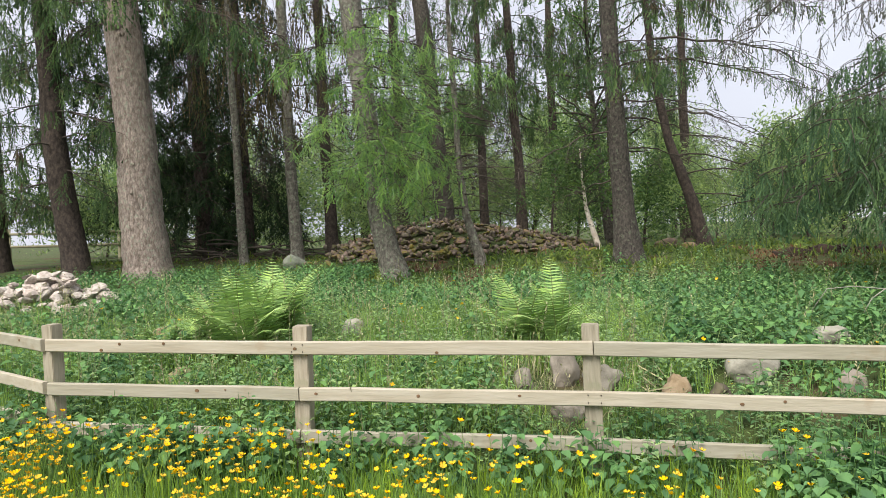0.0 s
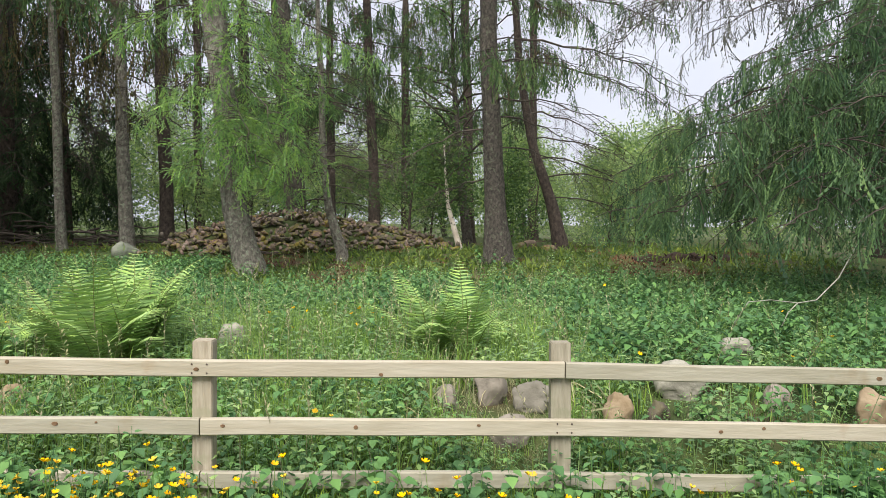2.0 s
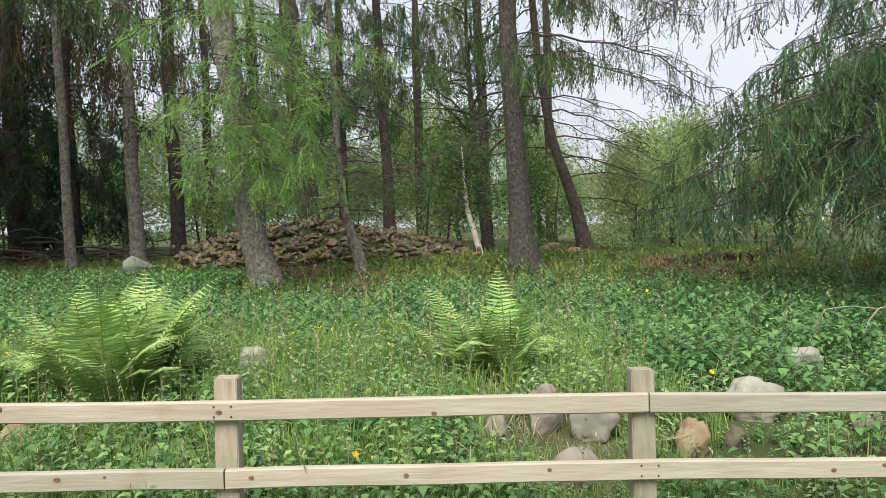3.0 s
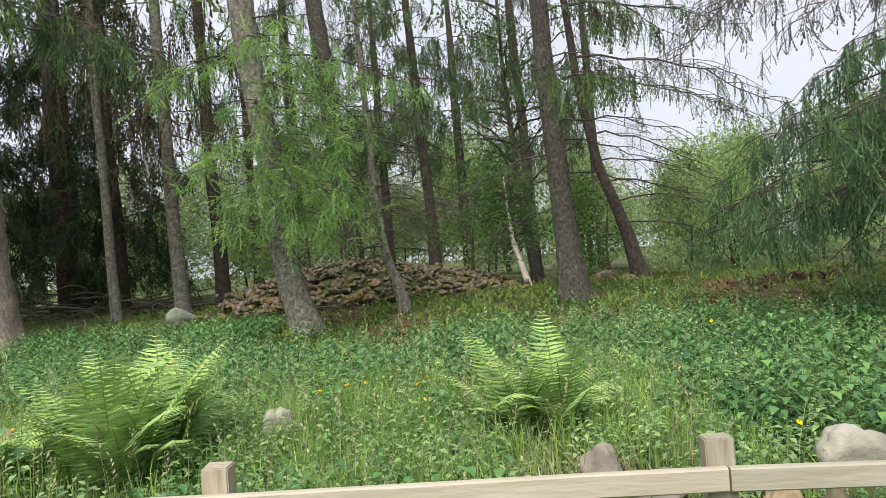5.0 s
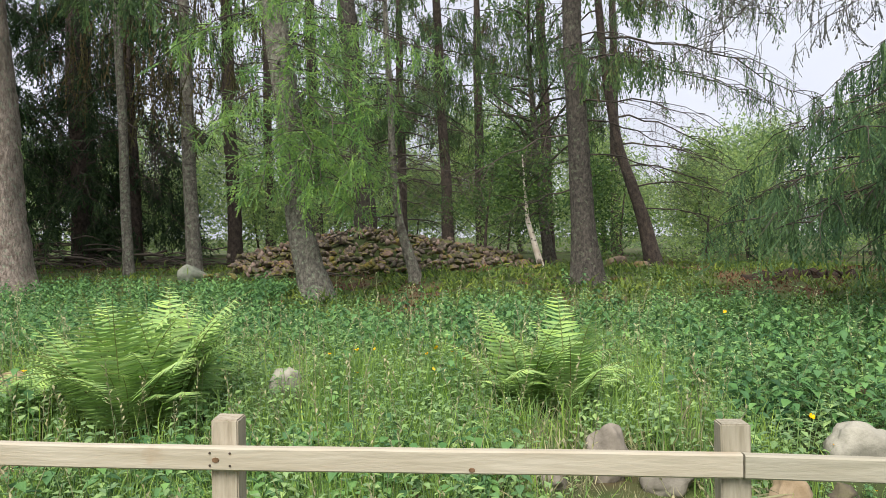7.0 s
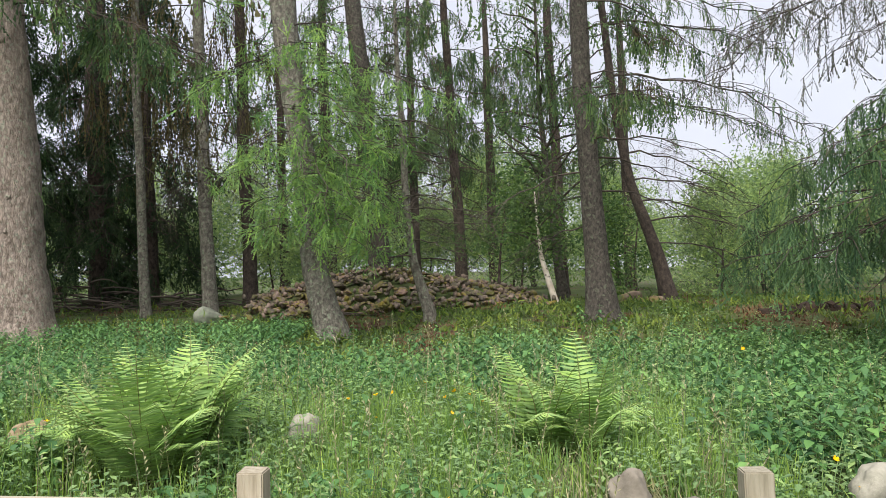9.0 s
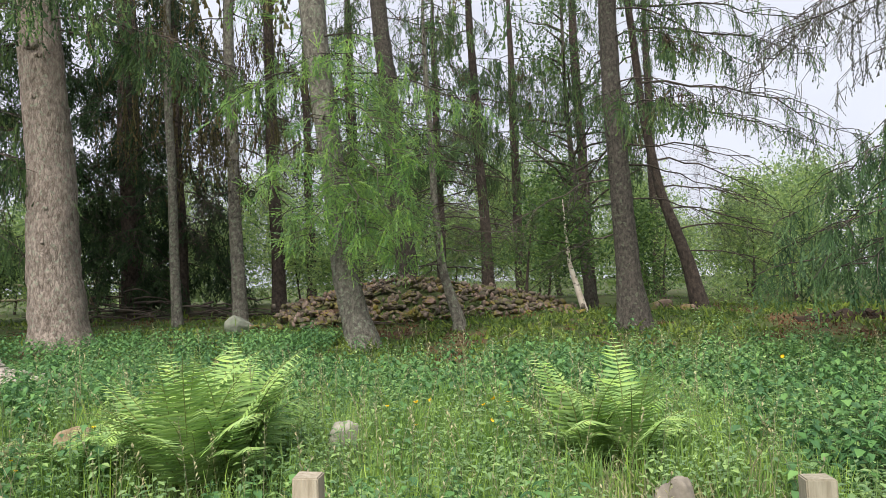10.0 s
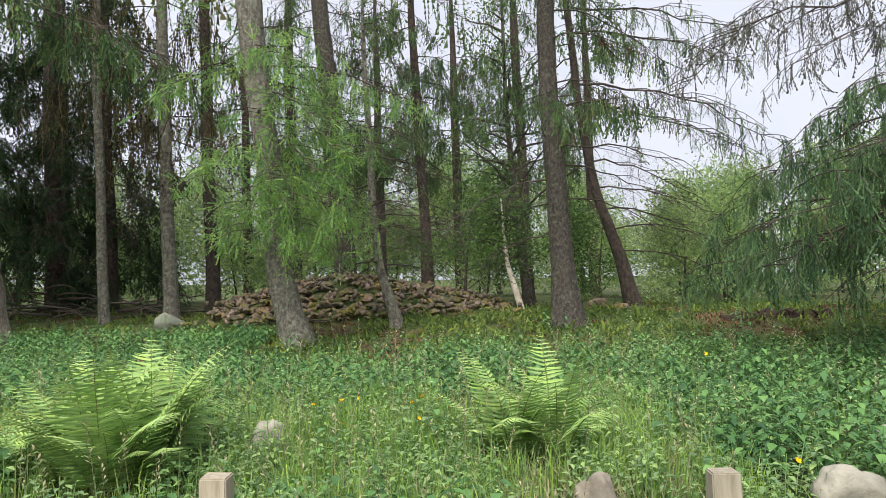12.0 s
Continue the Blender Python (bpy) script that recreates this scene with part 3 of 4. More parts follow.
# the big larch whose skirts hang over the nettles, and the one beyond it
side = [(2.5 + 0.14 * k, 2.75 + 0.075 * ((k * 7) % 20), min(4.0, 3.6 - 1.15 * (2.5 + 0.14 * k - 3.75)), 0.1, 1.35) for k in range(20)]
broad = conifer("larch_tree", [(7.3, 9.9, 0.6, 0.36), (7.28, 9.9, 3.0, 0.31), (7.2, 9.9, 7.0, 0.26)], 15,
        "broad larch with skirts of blue-green branches hanging to the nettles", M_BARK_D, M_NEEDLE_R, (44, 1.9, 13, 3.3, 0.8, 0.12, 1.2), 19, twig=0.33, density=1.5, r_limb=0.013, bald=0.1, sprays=FINE, hang=0.35, clear_of=0.4, reach=0.6,
        extra=side + [(2.3, 3.5, 3.2, 0.1, 1.0), (2.6, 3.8, 3.8, 0.1, 1.3), (2.9, 4.0, 3.5, 0.12, 1.4), (3.2, 3.7, 3.7, 0.1, 1.6), (2.5, 4.25, 3.4, 0.12, 1.1), (2.6, 3.86, 4.4, 0.05, 1.2), (2.4, 3.1, 4.0, 0.1, 1.0), (3.6, 4.1, 3.6, 0.12, 1.5), (3.9, 3.5, 3.4, 0.12, 1.4)])
o = np.array(broad.location)
for pts, r0 in (([(6.9, 9.6, 2.3), (5.4, 8.5, 1.55), (4.3, 7.3, 1.17), (3.55, 6.5, 1.05), (3.2, 6.2, 1.06), (2.95, 6.15, 1.09), (2.74, 6.1, 1.08), (2.62, 6.08, 0.92)], 0.008),
                ([(3.2, 6.2, 1.06), (3.06, 6.1, 1.0), (2.98, 6.05, 0.9)], 0.005)):
    part("bare_twig", tri_mesh("bare_twig", *tube(np.array(pts) - o, np.linspace(r0, 0.0025, len(pts)), 6, 0.1), M_TWIGPALE, True), None, broad, "pale lichened dead branch")
conifer("larch_tree", [(9.6, 13.4, 0.9, 0.3), (9.55, 13.4, 4.0, 0.26), (9.45, 13.4, 8.0, 0.22)], 16,
        "larch with long thin limbs hung with pendulous twigs", M_BARK_D, M_TASSEL, (20, 7.5, 15, 2.6, 1.0, 0.05, 1.0), 20, twig=0.42, density=0.5, bald=0.2, sprays=FINE, hang=0.2, r_limb=0.014,
        extra=[(6.7, 3.15, 5.3, 0.0, 1.7), (6.2, 3.4, 4.0, 0.0, 1.4), (7.4, 3.0, 4.6, 0.0, 1.5)])


# ---- birch, shrubs and far trees ----
def leaf_template(seed, n, size, spread):
    r = np.random.default_rng(seed)
    v, f = [], []
    for _ in range(n):
        p = np.clip(r.normal(0, spread, 3), -1.5 * spread, 1.5 * spread)
        a, b = r.normal(size=3), r.normal(size=3)
        a /= np.linalg.norm(a)
        b = np.cross(a, b)
        b /= np.linalg.norm(b)
        s = size * r.uniform(0.6, 1.2)
        k = len(v)
        v += [p - a * s, p + b * s * 0.75, p + a * s]
        f += [(k, k + 1, k + 2)]
    return np.array(v), np.array(f)


CLUMPS = [leaf_template(60 + i, 26, 0.04, 0.19) for i in range(4)]
BIGCLUMPS = [leaf_template(70 + i, 44, 0.062, 0.36) for i in range(4)]


def broadleaf(name, at, height, spread, label, leaves, bark, seed, clumps=160, templates=CLUMPS, r0=0.06, low=0.25, trunk=None, category="tree"):
    global rng
    rng = np.random.default_rng(seed)
    x, y = at
    b = np.array([x, y, ground_z(x, y)])
    ob = thing(name, b, label, category)
    if trunk is None:
        zz = np.linspace(-0.15, height * 0.92, 9)
        trunk = np.stack([0.04 * height * np.sin(zz * 1.3 + seed), 0.03 * height * np.cos(zz + seed), zz], -1)
        trunk -= np.array([trunk[0, 0], trunk[0, 1], 0])
    else:
        trunk = np.array(trunk) - b
    part("trunk", tri_mesh("trunk", *tube(trunk, r0 * np.linspace(1.15, 0.15, len(trunk)), 9, 0.05), bark, True), None, ob)
    locs = []
    nb = max(6, int(height * 4))
    for i in range(nb):
        s = low + (0.97 - low) * (i + 0.5) / nb
        p0 = np.array([np.interp(s, np.linspace(0, 1, len(trunk)), trunk[:, m]) for m in range(3)])
        ln = spread * (1.05 - 0.85 * s) * rng.uniform(0.45, 1.35) + 0.15
        c = limb_curve(p0, rng.uniform(0, 6.28), ln, rng.uniform(0.3, 1.2), ln * 0.3, 6)
        part("limb", tri_mesh("limb", *tube(c, np.linspace(r0 * 0.3, r0 * 0.05, 6), 4), M_TWIG), None, ob)
        for _ in range(max(2, clumps // nb)):
            u = rng.uniform(0.3, 1.05)
            locs.append(np.array([np.interp(u, np.linspace(0, 1, 6), c[:, m]) for m in range(3)]) + rng.normal(0, 0.07 * spread, 3))
    locs = np.array(locs)
    n = len(locs)
    v, f = scatter(templates, rng.integers(0, len(templates), n), turn_z(rng.uniform(0, 6.28, n), rng.uniform(0.6, 1.5, n)), locs)
    v[:, 2] = np.maximum(v[:, 2], 0.05)
    part("crown", tri_mesh("crown", v, f, leaves), None, ob)
    return ob


broadleaf("birch_sapling", (1.8, 16.0), 4.6, 1.0, "slim young birch with peeling pinkish-white bark", M_LEAF_D, M_BIRCH, 31, 150, r0=0.065, low=0.5,
          trunk=[(1.9, 16.0, 0.95), (1.74, 16.0, 1.5), (1.6, 16.0, 2.0), (1.54, 16.0, 2.6), (1.5, 16.0, 3.3)])
broadleaf("birch_tree", (2.25, 17.6), 9.0, 1.8, "grey birch trunk standing close behind a larch", M_LEAF_D, M_BARK, 32, 200, r0=0.12, low=0.4,
          trunk=[(2.3, 17.6, 0.9), (2.15, 17.6, 2.0), (2.0, 17.6, 3.5), (1.85, 17.6, 5.5), (1.8, 17.6, 9.5)])
for k, (bx, by, bh, bs, mt) in enumerate(((0.9, 17.8, 2.6, 1.2, M_LEAF_D), (2.9, 17.0, 2.2, 1.1, M_LEAF_D), (5.4, 17.0, 2.0, 1.3, M_LEAF_L), (-3.4, 19.0, 1.6, 0.9, M_LEAF_L),
                                          (-10.8, 17.0, 2.6, 1.5, M_LEAF_L), (7.0, 18.5, 2.8, 1.6, M_LEAF_L), (4.3, 19.4, 2.4, 1.4, M_LEAF_L), (1.6, 20.2, 2.2, 1.2, M_LEAF_L),
                                          (-8.4, 24.5, 2.6, 1.8, M_LEAF_L), (-11.2, 24.0, 2.8, 1.8, M_LEAF_L), (-5.9, 25.5, 2.6, 1.8, M_LEAF_L), (-3.4, 26.5, 2.8, 1.9, M_LEAF_L), (-0.8, 27.5, 3.0, 1.9, M_LEAF_L), (2.0, 26.8, 2.8, 1.8, M_LEAF_L), (-13.6, 22.5, 2.6, 1.8, M_LEAF_L), (9.6, 19.5, 2.2, 1.5, M_LEAF_L), (7.4, 22.5, 2.2, 1.7, M_LEAF_L), (11.6, 21.5, 2.4, 1.7, M_LEAF_L), (5.6, 21.5, 2.0, 1.6, M_LEAF_L))):
    broadleaf("shrub", (bx, by), bh, bs, "light green leafy shrub behind the trunks" if mt is M_LEAF_L else "dark small-leaved shrub behind the stones", mt, M_BARK_D, 80 + k, 170, CLUMPS if by < 22 else BIGCLUMPS, r0=0.035, low=0.1, category="shrub")
for k, (bx, by, bh, bs) in enumerate(((8.5, 25, 3.4, 2.0), (11.0, 27, 4.4, 2.4), (6.0, 28.5, 3.9, 2.3), (13.5, 24, 4.6, 2.2), (3.2, 30.5, 5.0, 2.6), (0.4, 32, 5.8, 2.8), (-2.4, 30.5, 5.2, 2.7), (-5.0, 31.5, 6.0, 2.8),
                                      (-7.8, 30, 5.2, 2.6), (-11.0, 29, 5.0, 2.6), (-15.0, 27, 4.6, 2.6), (17.0, 27, 6.0, 2.8), (1.8, 35, 7.0, 3.0), (-3.8, 35, 7.0, 3.2), (6.6, 34, 6.0, 3.0))):
    broadleaf("birch_tree", (bx, by), bh, bs, "light green broadleaf tree in the field beyond the wood", M_LEAF_L, M_BARK, 100 + k, 380, BIGCLUMPS, 0.11, 0.12)


def far_woods():
    """A low belt of distant trees right round the field."""
    r = np.random.default_rng(77)
    n = 1700
    a = r.uniform(0, 6.28, n)
    d = r.uniform(62, 85, n)
    h = 3.0 + 2.2 * np.sin(a * 9) + 1.5 * np.sin(a * 23 + 1)
    locs = np.stack([d * np.cos(a), d * np.sin(a) + 5, 0.2 + np.maximum(0.4, h) * r.uniform(0, 1, n) ** 0.7], -1)
    v, f = scatter(BIGCLUMPS, r.integers(0, 4, n), turn_z(r.uniform(0, 6.28, n), r.uniform(2.2, 4.5, n)), locs)
    tagged(new("far_woods", tri_mesh("far_woods", v, f, M_LEAF_F)), "distant belt of hazy green trees beyond the field", "woodland", kind="stuff")


far_woods()


# ---- stones ----
def stone_mesh(seed, sx=1.0, sy=0.8, sz=0.6, rough=0.22, sub=2):
    """A rounded, faceted stone of unit size, its foot near z = 0."""
    r = random.Random(seed)
    bm = bmesh.new()
    bmesh.ops.create_icosphere(bm, subdivisions=sub, radius=0.5)
    off = Vector((r.uniform(0, 50), r.uniform(0, 50), r.uniform(0, 50)))
    cuts = [(Vector((r.gauss(0, 1), r.gauss(0, 1), r.gauss(0, 1))).normalized(), r.uniform(0.26, 0.4)) for _ in range(9)]
    for v in bm.verts:
        for nrm, d in cuts:
            over = v.co.dot(nrm) - d
            if over > 0:
                v.co -= nrm * over * 0.85
        v.co *= 1 + rough * noise.noise(v.co * 2.2 + off) + 0.4 * rough * noise.noise(v.co * 6 + off) + (0.18 * rough * noise.noise(v.co * 17 + off) if sub > 3 else 0)
        v.co = Vector((v.co.x * sx, v.co.y * sy, v.co.z * sz))
    for f in bm.faces:
        f.smooth = sub > 2
    return bm


def rock(x, y, w, h, label, mat_, seed, top=None, depth=0.8, turn=0.0):
    """A single stone bedded in the ground."""
    g = ground_z(x, y)
    zc = (top - h * 0.5) if top is not None else g + h * 0.25
    h2 = max(h, (zc + h * 0.5 - g) + 0.06)
    w = max(w, h2 * 0.58)
    bm = stone_mesh(seed, 1.0, depth, 1.0, 0.3, 4)
    zmax = max(v.co.z for v in bm.verts)
    zmin = min(v.co.z for v in bm.verts)
    for v in bm.verts:
        v.co = Vector((v.co.x * w * 1.08, v.co.y * w * 1.08, (v.co.z - zmin) / (zmax - zmin) * h2))
    me = bpy.data.meshes.new("rock")
    bm.to_mesh(me)
    bm.free()
    me.materials.append(mat_)
    ob = new("rock", me)
    ob.matrix_world = pose(x, y, zc + h * 0.5 - h2, 0, 0, turn)
    return tagged(ob, label, "rock")


rock(-1.22, 6.95, 0.2, 0.2, "small pale rounded stone in the grass", M_ROCK_P, 11, 0.83, 0.8, 20)
rock(0.74, 5.85, 0.25, 0.18, "grey angular stone beside the fern", M_ROCK, 8, 0.71, 0.8, 150)
rock(0.42, 5.75, 0.18, 0.16, "small grey stone at the rock pile's edge", M_ROCK, 3, 0.56, 0.9, 10)
rock(1.0, 5.7, 0.3, 0.2, "flat brown stone under the dead grass", M_ROCK, 4, 0.6, 0.7, -15)
rock(0.78, 5.2, 0.30, 0.2, "lichened grey stone behind the fence post", M_ROCK, 5, 0.5, 0.7, 5)
rock(1.48, 5.4, 0.2, 0.18, "ochre stone behind the middle rail", M_ROCK_O, 6, 0.58, 0.8, 30)
rock(1.78, 5.5, 0.2, 0.16, "mossy yellow-green stone in the grass", M_CAIRN, 7, 0.5, 0.8, 70)
rock(2.12, 5.9, 0.44, 0.26, "broad pale rounded boulder behind the fence", M_ROCK_P, 8, 0.69, 0.7, 0)
rock(2.75, 5.7, 0.26, 0.24, "reddish grey stone among the nettles", M_ROCK, 9, 0.55, 0.8, 25)
rock(3.15, 5.3, 0.28, 0.24, "reddish brown stone by the fence", M_ROCK_O, 10, 0.6, 0.8, 60)
rock(3.02, 6.85, 0.32, 0.2, "pale stone half sunk in nettles", M_ROCK_P, 11, 0.7, 0.8, 15)
rock(-3.4, 7.5, 0.26, 0.2, "ochre stone among buttercups", M_ROCK_O, 12, 0.72, 0.8, 15)
rock(-3.1, 7.2, 0.26, 0.2, "brown stone in the grass", M_ROCK_O, 13, 0.66, 0.8, 50)
rock(-3.75, 7.3, 0.34, 0.22, "flat ochre stone in the grass", M_ROCK_O, 14, 0.66, 0.7, 80)
rock(-2.45, 6.0, 0.26, 0.2, "ochre mossy stone at the fern's foot", M_ROCK_O, 15, 0.56, 0.8, 20)
rock(-4.6, 15.4, 0.58, 0.5, "smooth pale grey-green boulder before the spruces", M_BOULDER, 16, 1.24, 0.8, 0)
rock(3.86, 14.4, 0.45, 0.3, "pale stone on the mossy bank", M_ROCK, 17, 1.12, 0.7, 10)
rock(3.5, 14.9, 0.4, 0.34, "brown stone on the mossy bank", M_CAIRN, 18, 1.25, 0.8, 60)
rock(4.15, 14.2, 0.3, 0.22, "small pale stone on the bank", M_ROCK, 19, 1.05, 0.8, 30)
rock(3.1, 15.3, 0.5, 0.36, "mossy stone behind a larch", M_CAIRN, 21, 1.33, 0.8, 20)


def stone_pile(name, label, mat_, places, seed, sub=2):
    """Loose stones, each a part, on shared meshes."""
    ob = thing(name, (places[0][0], places[0][1], ground_z(places[0][0], places[0][1])), label, "stone pile")
    meshes = []
    for k in range(9):
        bm = stone_mesh(seed + k, 1.0, 0.6 + 0.06 * (k % 5), 0.34 + 0.06 * (k % 4), 0.3, sub)
        me = bpy.data.meshes.new("stone")
        bm.to_mesh(me)
        bm.free()
        me.materials.append(mat_)
        meshes.append(me)
    r = random.Random(seed)
    for x, y, z, s in places:
        o = new("stone", meshes[r.randrange(9)])
        o.parent = ob
        o.matrix_parent_inverse = ob.matrix_world.inverted()
        m = pose(x, y, z, r.uniform(-28, 28), r.uniform(-28, 28), r.uniform(0, 360))
        o.matrix_basis = m @ Matrix.Diagonal((s, s * r.uniform(0.8, 1.1), s * r.uniform(0.75, 1.05), 1))
    return ob


r2 = random.Random(4)
spots = []
tries = 0
while len(spots) < 295 and tries < 30000:
    tries += 1
    x, y = r2.uniform(-4.4, 1.6), r2.uniform(14.9, 17.6)
    lift = mound(x, y)
    if lift < 0.035 and r2.random() > 0.12:
        continue
    s = r2.uniform(0.15, 0.36)
    if any((x - a) ** 2 + (y - b) ** 2 < (0.27 * (s + d)) ** 2 for a, b, c, d in spots):
        continue
    spots.append((x, y, ground_z(x, y) + 0.03 + r2.uniform(0, 0.12), s))
small = [(x + r2.gauss(0, 0.16), y + r2.gauss(0, 0.12), z + 0.02, 0) for x, y, z, s in spots for k in range(2)]
mound_ob = stone_pile("stone_mound", "long low mound of brown mossy field stones", M_CAIRN, spots, 200)
chips = []
for k, (x, y, z, s) in enumerate(small):
    bm = stone_mesh(900 + k % 12, 1.0, 0.7, 0.55, 0.25, 1)
    vv = np.array([v.co[:] for v in bm.verts]) @ np.array(Euler((k, k * 2.1, k * 0.7)).to_matrix()).T * r2.uniform(0.1, 0.2) + np.array([x, y, z])
    chips.append((vv - np.array(mound_ob.location), np.array([[v.index for v in f.verts] for f in bm.faces])))
    bm.free()
tagged(part("rubble", tri_mesh("rubble", *join(chips), M_RUBBLE), None, mound_ob, "small brown stones wedged between the larger"), kind="stuff")

spots = []
for k in range(170):
    x, y = r2.uniform(-7.9, -5.1), 9.9 + r2.gauss(0, 0.36)
    lift = 0.56 * math.exp(-((x + 6.6) / 1.1) ** 2 - ((y - 10.0) / 0.5) ** 2)
    spots.append((x, y, ground_z(x, y) + 0.05 + lift * r2.uniform(0.55, 1.0), r2.uniform(0.14, 0.36)))
stone_pile("stone_heap", "heap of pale pinkish field stones in the grass", M_HEAP, spots, 300)


# ---- the post and rail fence ----
POSTS = [(-4.3, 5.66, 1.12), (-2.73, 4.78, 1.08), (-0.93, 4.65, 1.06), (0.865, 4.52, 1.056), (2.7, 4.39, 1.02), (4.5, 4.26, 1.0), (6.3, 4.13, 0.99)]
RAIL_Z = (0.925, 0.635, 0.37)
fence = thing("fence", (-0.93, 4.65, ground_z(-0.93, 4.65)), "weathered pale timber post and three-rail fence in long grass", "fence")
F0 = fence.matrix_world.inverted()


def along(s):
    """Front line of the fence at bay position s, and the direction it runs in."""
    k = min(len(POSTS) - 2, max(0, int(s)))
    a, b = Vector(POSTS[k]), Vector(POSTS[k + 1])
    d = (b - a).normalized()
    return a.lerp(b, s - k), Vector((d.y, -d.x, 0)).normalized()


def fence_post(k):
    x, y, top = POSTS[k]
    a = along(min(k, len(POSTS) - 1.01))[1] if k == 0 else (along(k - 0.01)[1] + along(min(k, len(POSTS) - 1.01))[1]).normalized()
    bm = bmesh.new()
    bmesh.ops.create_cube(bm, size=1)
    g = ground_z(x, y) - 0.3
    rp = random.Random(k + 5)
    for v in bm.verts:
        t = v.co.z + 0.5
        v.co = Vector((v.co.x * 0.1 + 0.004 * (rp.random() - 0.5), v.co.y * 0.09, g + t * (top - g) + 0.006 * (rp.random() - 0.5)))
    bmesh.ops.bevel(bm, geom=bm.edges[:], offset=0.005, segments=2, affect='EDGES')
    ang = math.degrees(math.atan2(-a.x, a.y)) + 180
    m = F0 @ pose(x - a.x * 0.0, y - a.y * 0.0, 0, 0, rp.uniform(-0.8, 0.8), ang)
    return part("post", bm, M_POST, fence, "", m)


def fence_rail(s0, s1, level, seed, z_shift=0.0):
    """One sawn rail fixed to the front of the posts from bay position s0 to s1."""
    rp = random.Random(seed)
    n = max(3, int((s1 - s0) * 22))
    bm = bmesh.new()
    rings = []
    hh, th = 0.0415, 0.019
    for i in range(n + 1):
        s = s0 + (s1 - s0) * i / n
        p, out = along(s)
        if i in (0, n):
            out = along(s + (0.02 if i == 0 else -0.02))[1]
        drop = 1.057 - p.z
        z = RAIL_Z[level] - drop * 0.9 + z_shift + 0.006 * noise.noise(Vector((s * 2.5, seed, 0)))
        c = Vector((p.x, p.y, z)) + out * (0.046 + th)
        e = 0.002 * noise.noise(Vector((s * 9, seed, 2)))
        b = 0.006
        prof = [(-th, -hh + b), (-th + b, -hh), (th - b, -hh), (th, -hh + b), (th, hh - b + e), (th - b, hh + e), (-th + b, hh), (-th, hh - b)]
        rings.append([bm.verts.new(F0 @ (c + out * q + Vector((0, 0, h)))) for q, h in prof])
    for a, b in zip(rings, rings[1:]):
        for j in range(8):
            bm.faces.new((a[j], a[(j + 1) % 8], b[(j + 1) % 8], b[j]))
    bm.faces.new(rings[0][::-1])
    bm.faces.new(rings[-1])
    bmesh.ops.recalc_face_normals(bm, faces=bm.faces[:])
    ob = part("rail", bm, M_WOOD, fence)
    for k in range(int((s1 - s0) * 2.6)):
        s = s0 + (s1 - s0) * rp.uniform(0.03, 0.97)
        disc("knot", ob, s, RAIL_Z[level] - (1.057 - along(s)[0].z) * 0.9 + z_shift + rp.uniform(-0.025, 0.025), rp.uniform(0.006, 0.013), M_KNOT, rp.uniform(0.9, 1.6))
    for sp in range(int(math.ceil(s0)), int(s1) + 1):
        for side_ in (-1, 1):
            s = sp + side_ * 0.02
            if s0 <= s <= s1:
                for dz in (-0.022, 0.022):
                    disc("nail", ob, s, RAIL_Z[level] - (1.057 - along(s)[0].z) * 0.9 + z_shift + dz, 0.0048, M_IRON, 1.0)
    return ob


def disc(name, parent, s, z, r, mat_, ratio):
    p, out = along(s)
    bm = bmesh.new()
    bmesh.ops.create_cone(bm, cap_ends=True, segments=9, radius1=r, radius2=r * 0.8, depth=0.006)
    right = Vector((-out.y, out.x, 0))
    c = Vector((p.x, p.y, z)) + out * (0.046 + 0.038 + 0.0005)
    m = Matrix((right, Vector((0, 0, 1)), out)).transposed()
    for v in bm.verts:
        q = m @ Vector((v.co.x * ratio, v.co.y, v.co.z))
        v.co = F0 @ (c + q)
    return part(name, bm, mat_, parent)


for k in range(len(POSTS)):
    fence_post(k)
SEAM = 0.002
for seed, (s0, s1, level, dz) in enumerate(((0.0, 1, 0, 0), (1, 3, 0, 0), (3, 5, 0, -0.004), (5, 6, 0, 0), (0.0, 1, 1, 0), (1, 2, 1, 0.0), (2, 4, 1, 0.0), (4, 6, 1, 0),
                                            (0.0, 1, 2, 0), (1, 2, 2, 0), (2, 3, 2, 0), (3, 5, 2, -0.005), (5, 6, 2, 0))):
    fence_rail(s0 + SEAM, s1 - SEAM, level, seed, dz)


def far_fence():
    """The old rail fence at the field's edge beyond the left-hand larch."""
    ob = thing("fence", (-13, 21.5, ground_z(-13, 21.5)), "old grey-green wooden rail fence at the field edge", "fence")
    for k in range(8):
        x = -22 + k * 1.9
        g = ground_z(x, 21.5)
        part("post", tri_mesh("post", *tube([(x + 13, 0, -0.2), (x + 13, 0, g - ob.location.z + 1.0)], [0.06, 0.055], 7), M_FARFENCE), None, ob)
        if k < 7:
            for z in (0.45, 0.85):
                g2 = ground_z(x + 1.9, 21.5)
                part("rail", tri_mesh("rail", *tube([(x + 13, -0.06, g - ob.location.z + z), (x + 14.9, -0.06, g2 - ob.location.z + z)], [0.045, 0.045], 6), M_FARFENCE), None, ob)


far_fence()


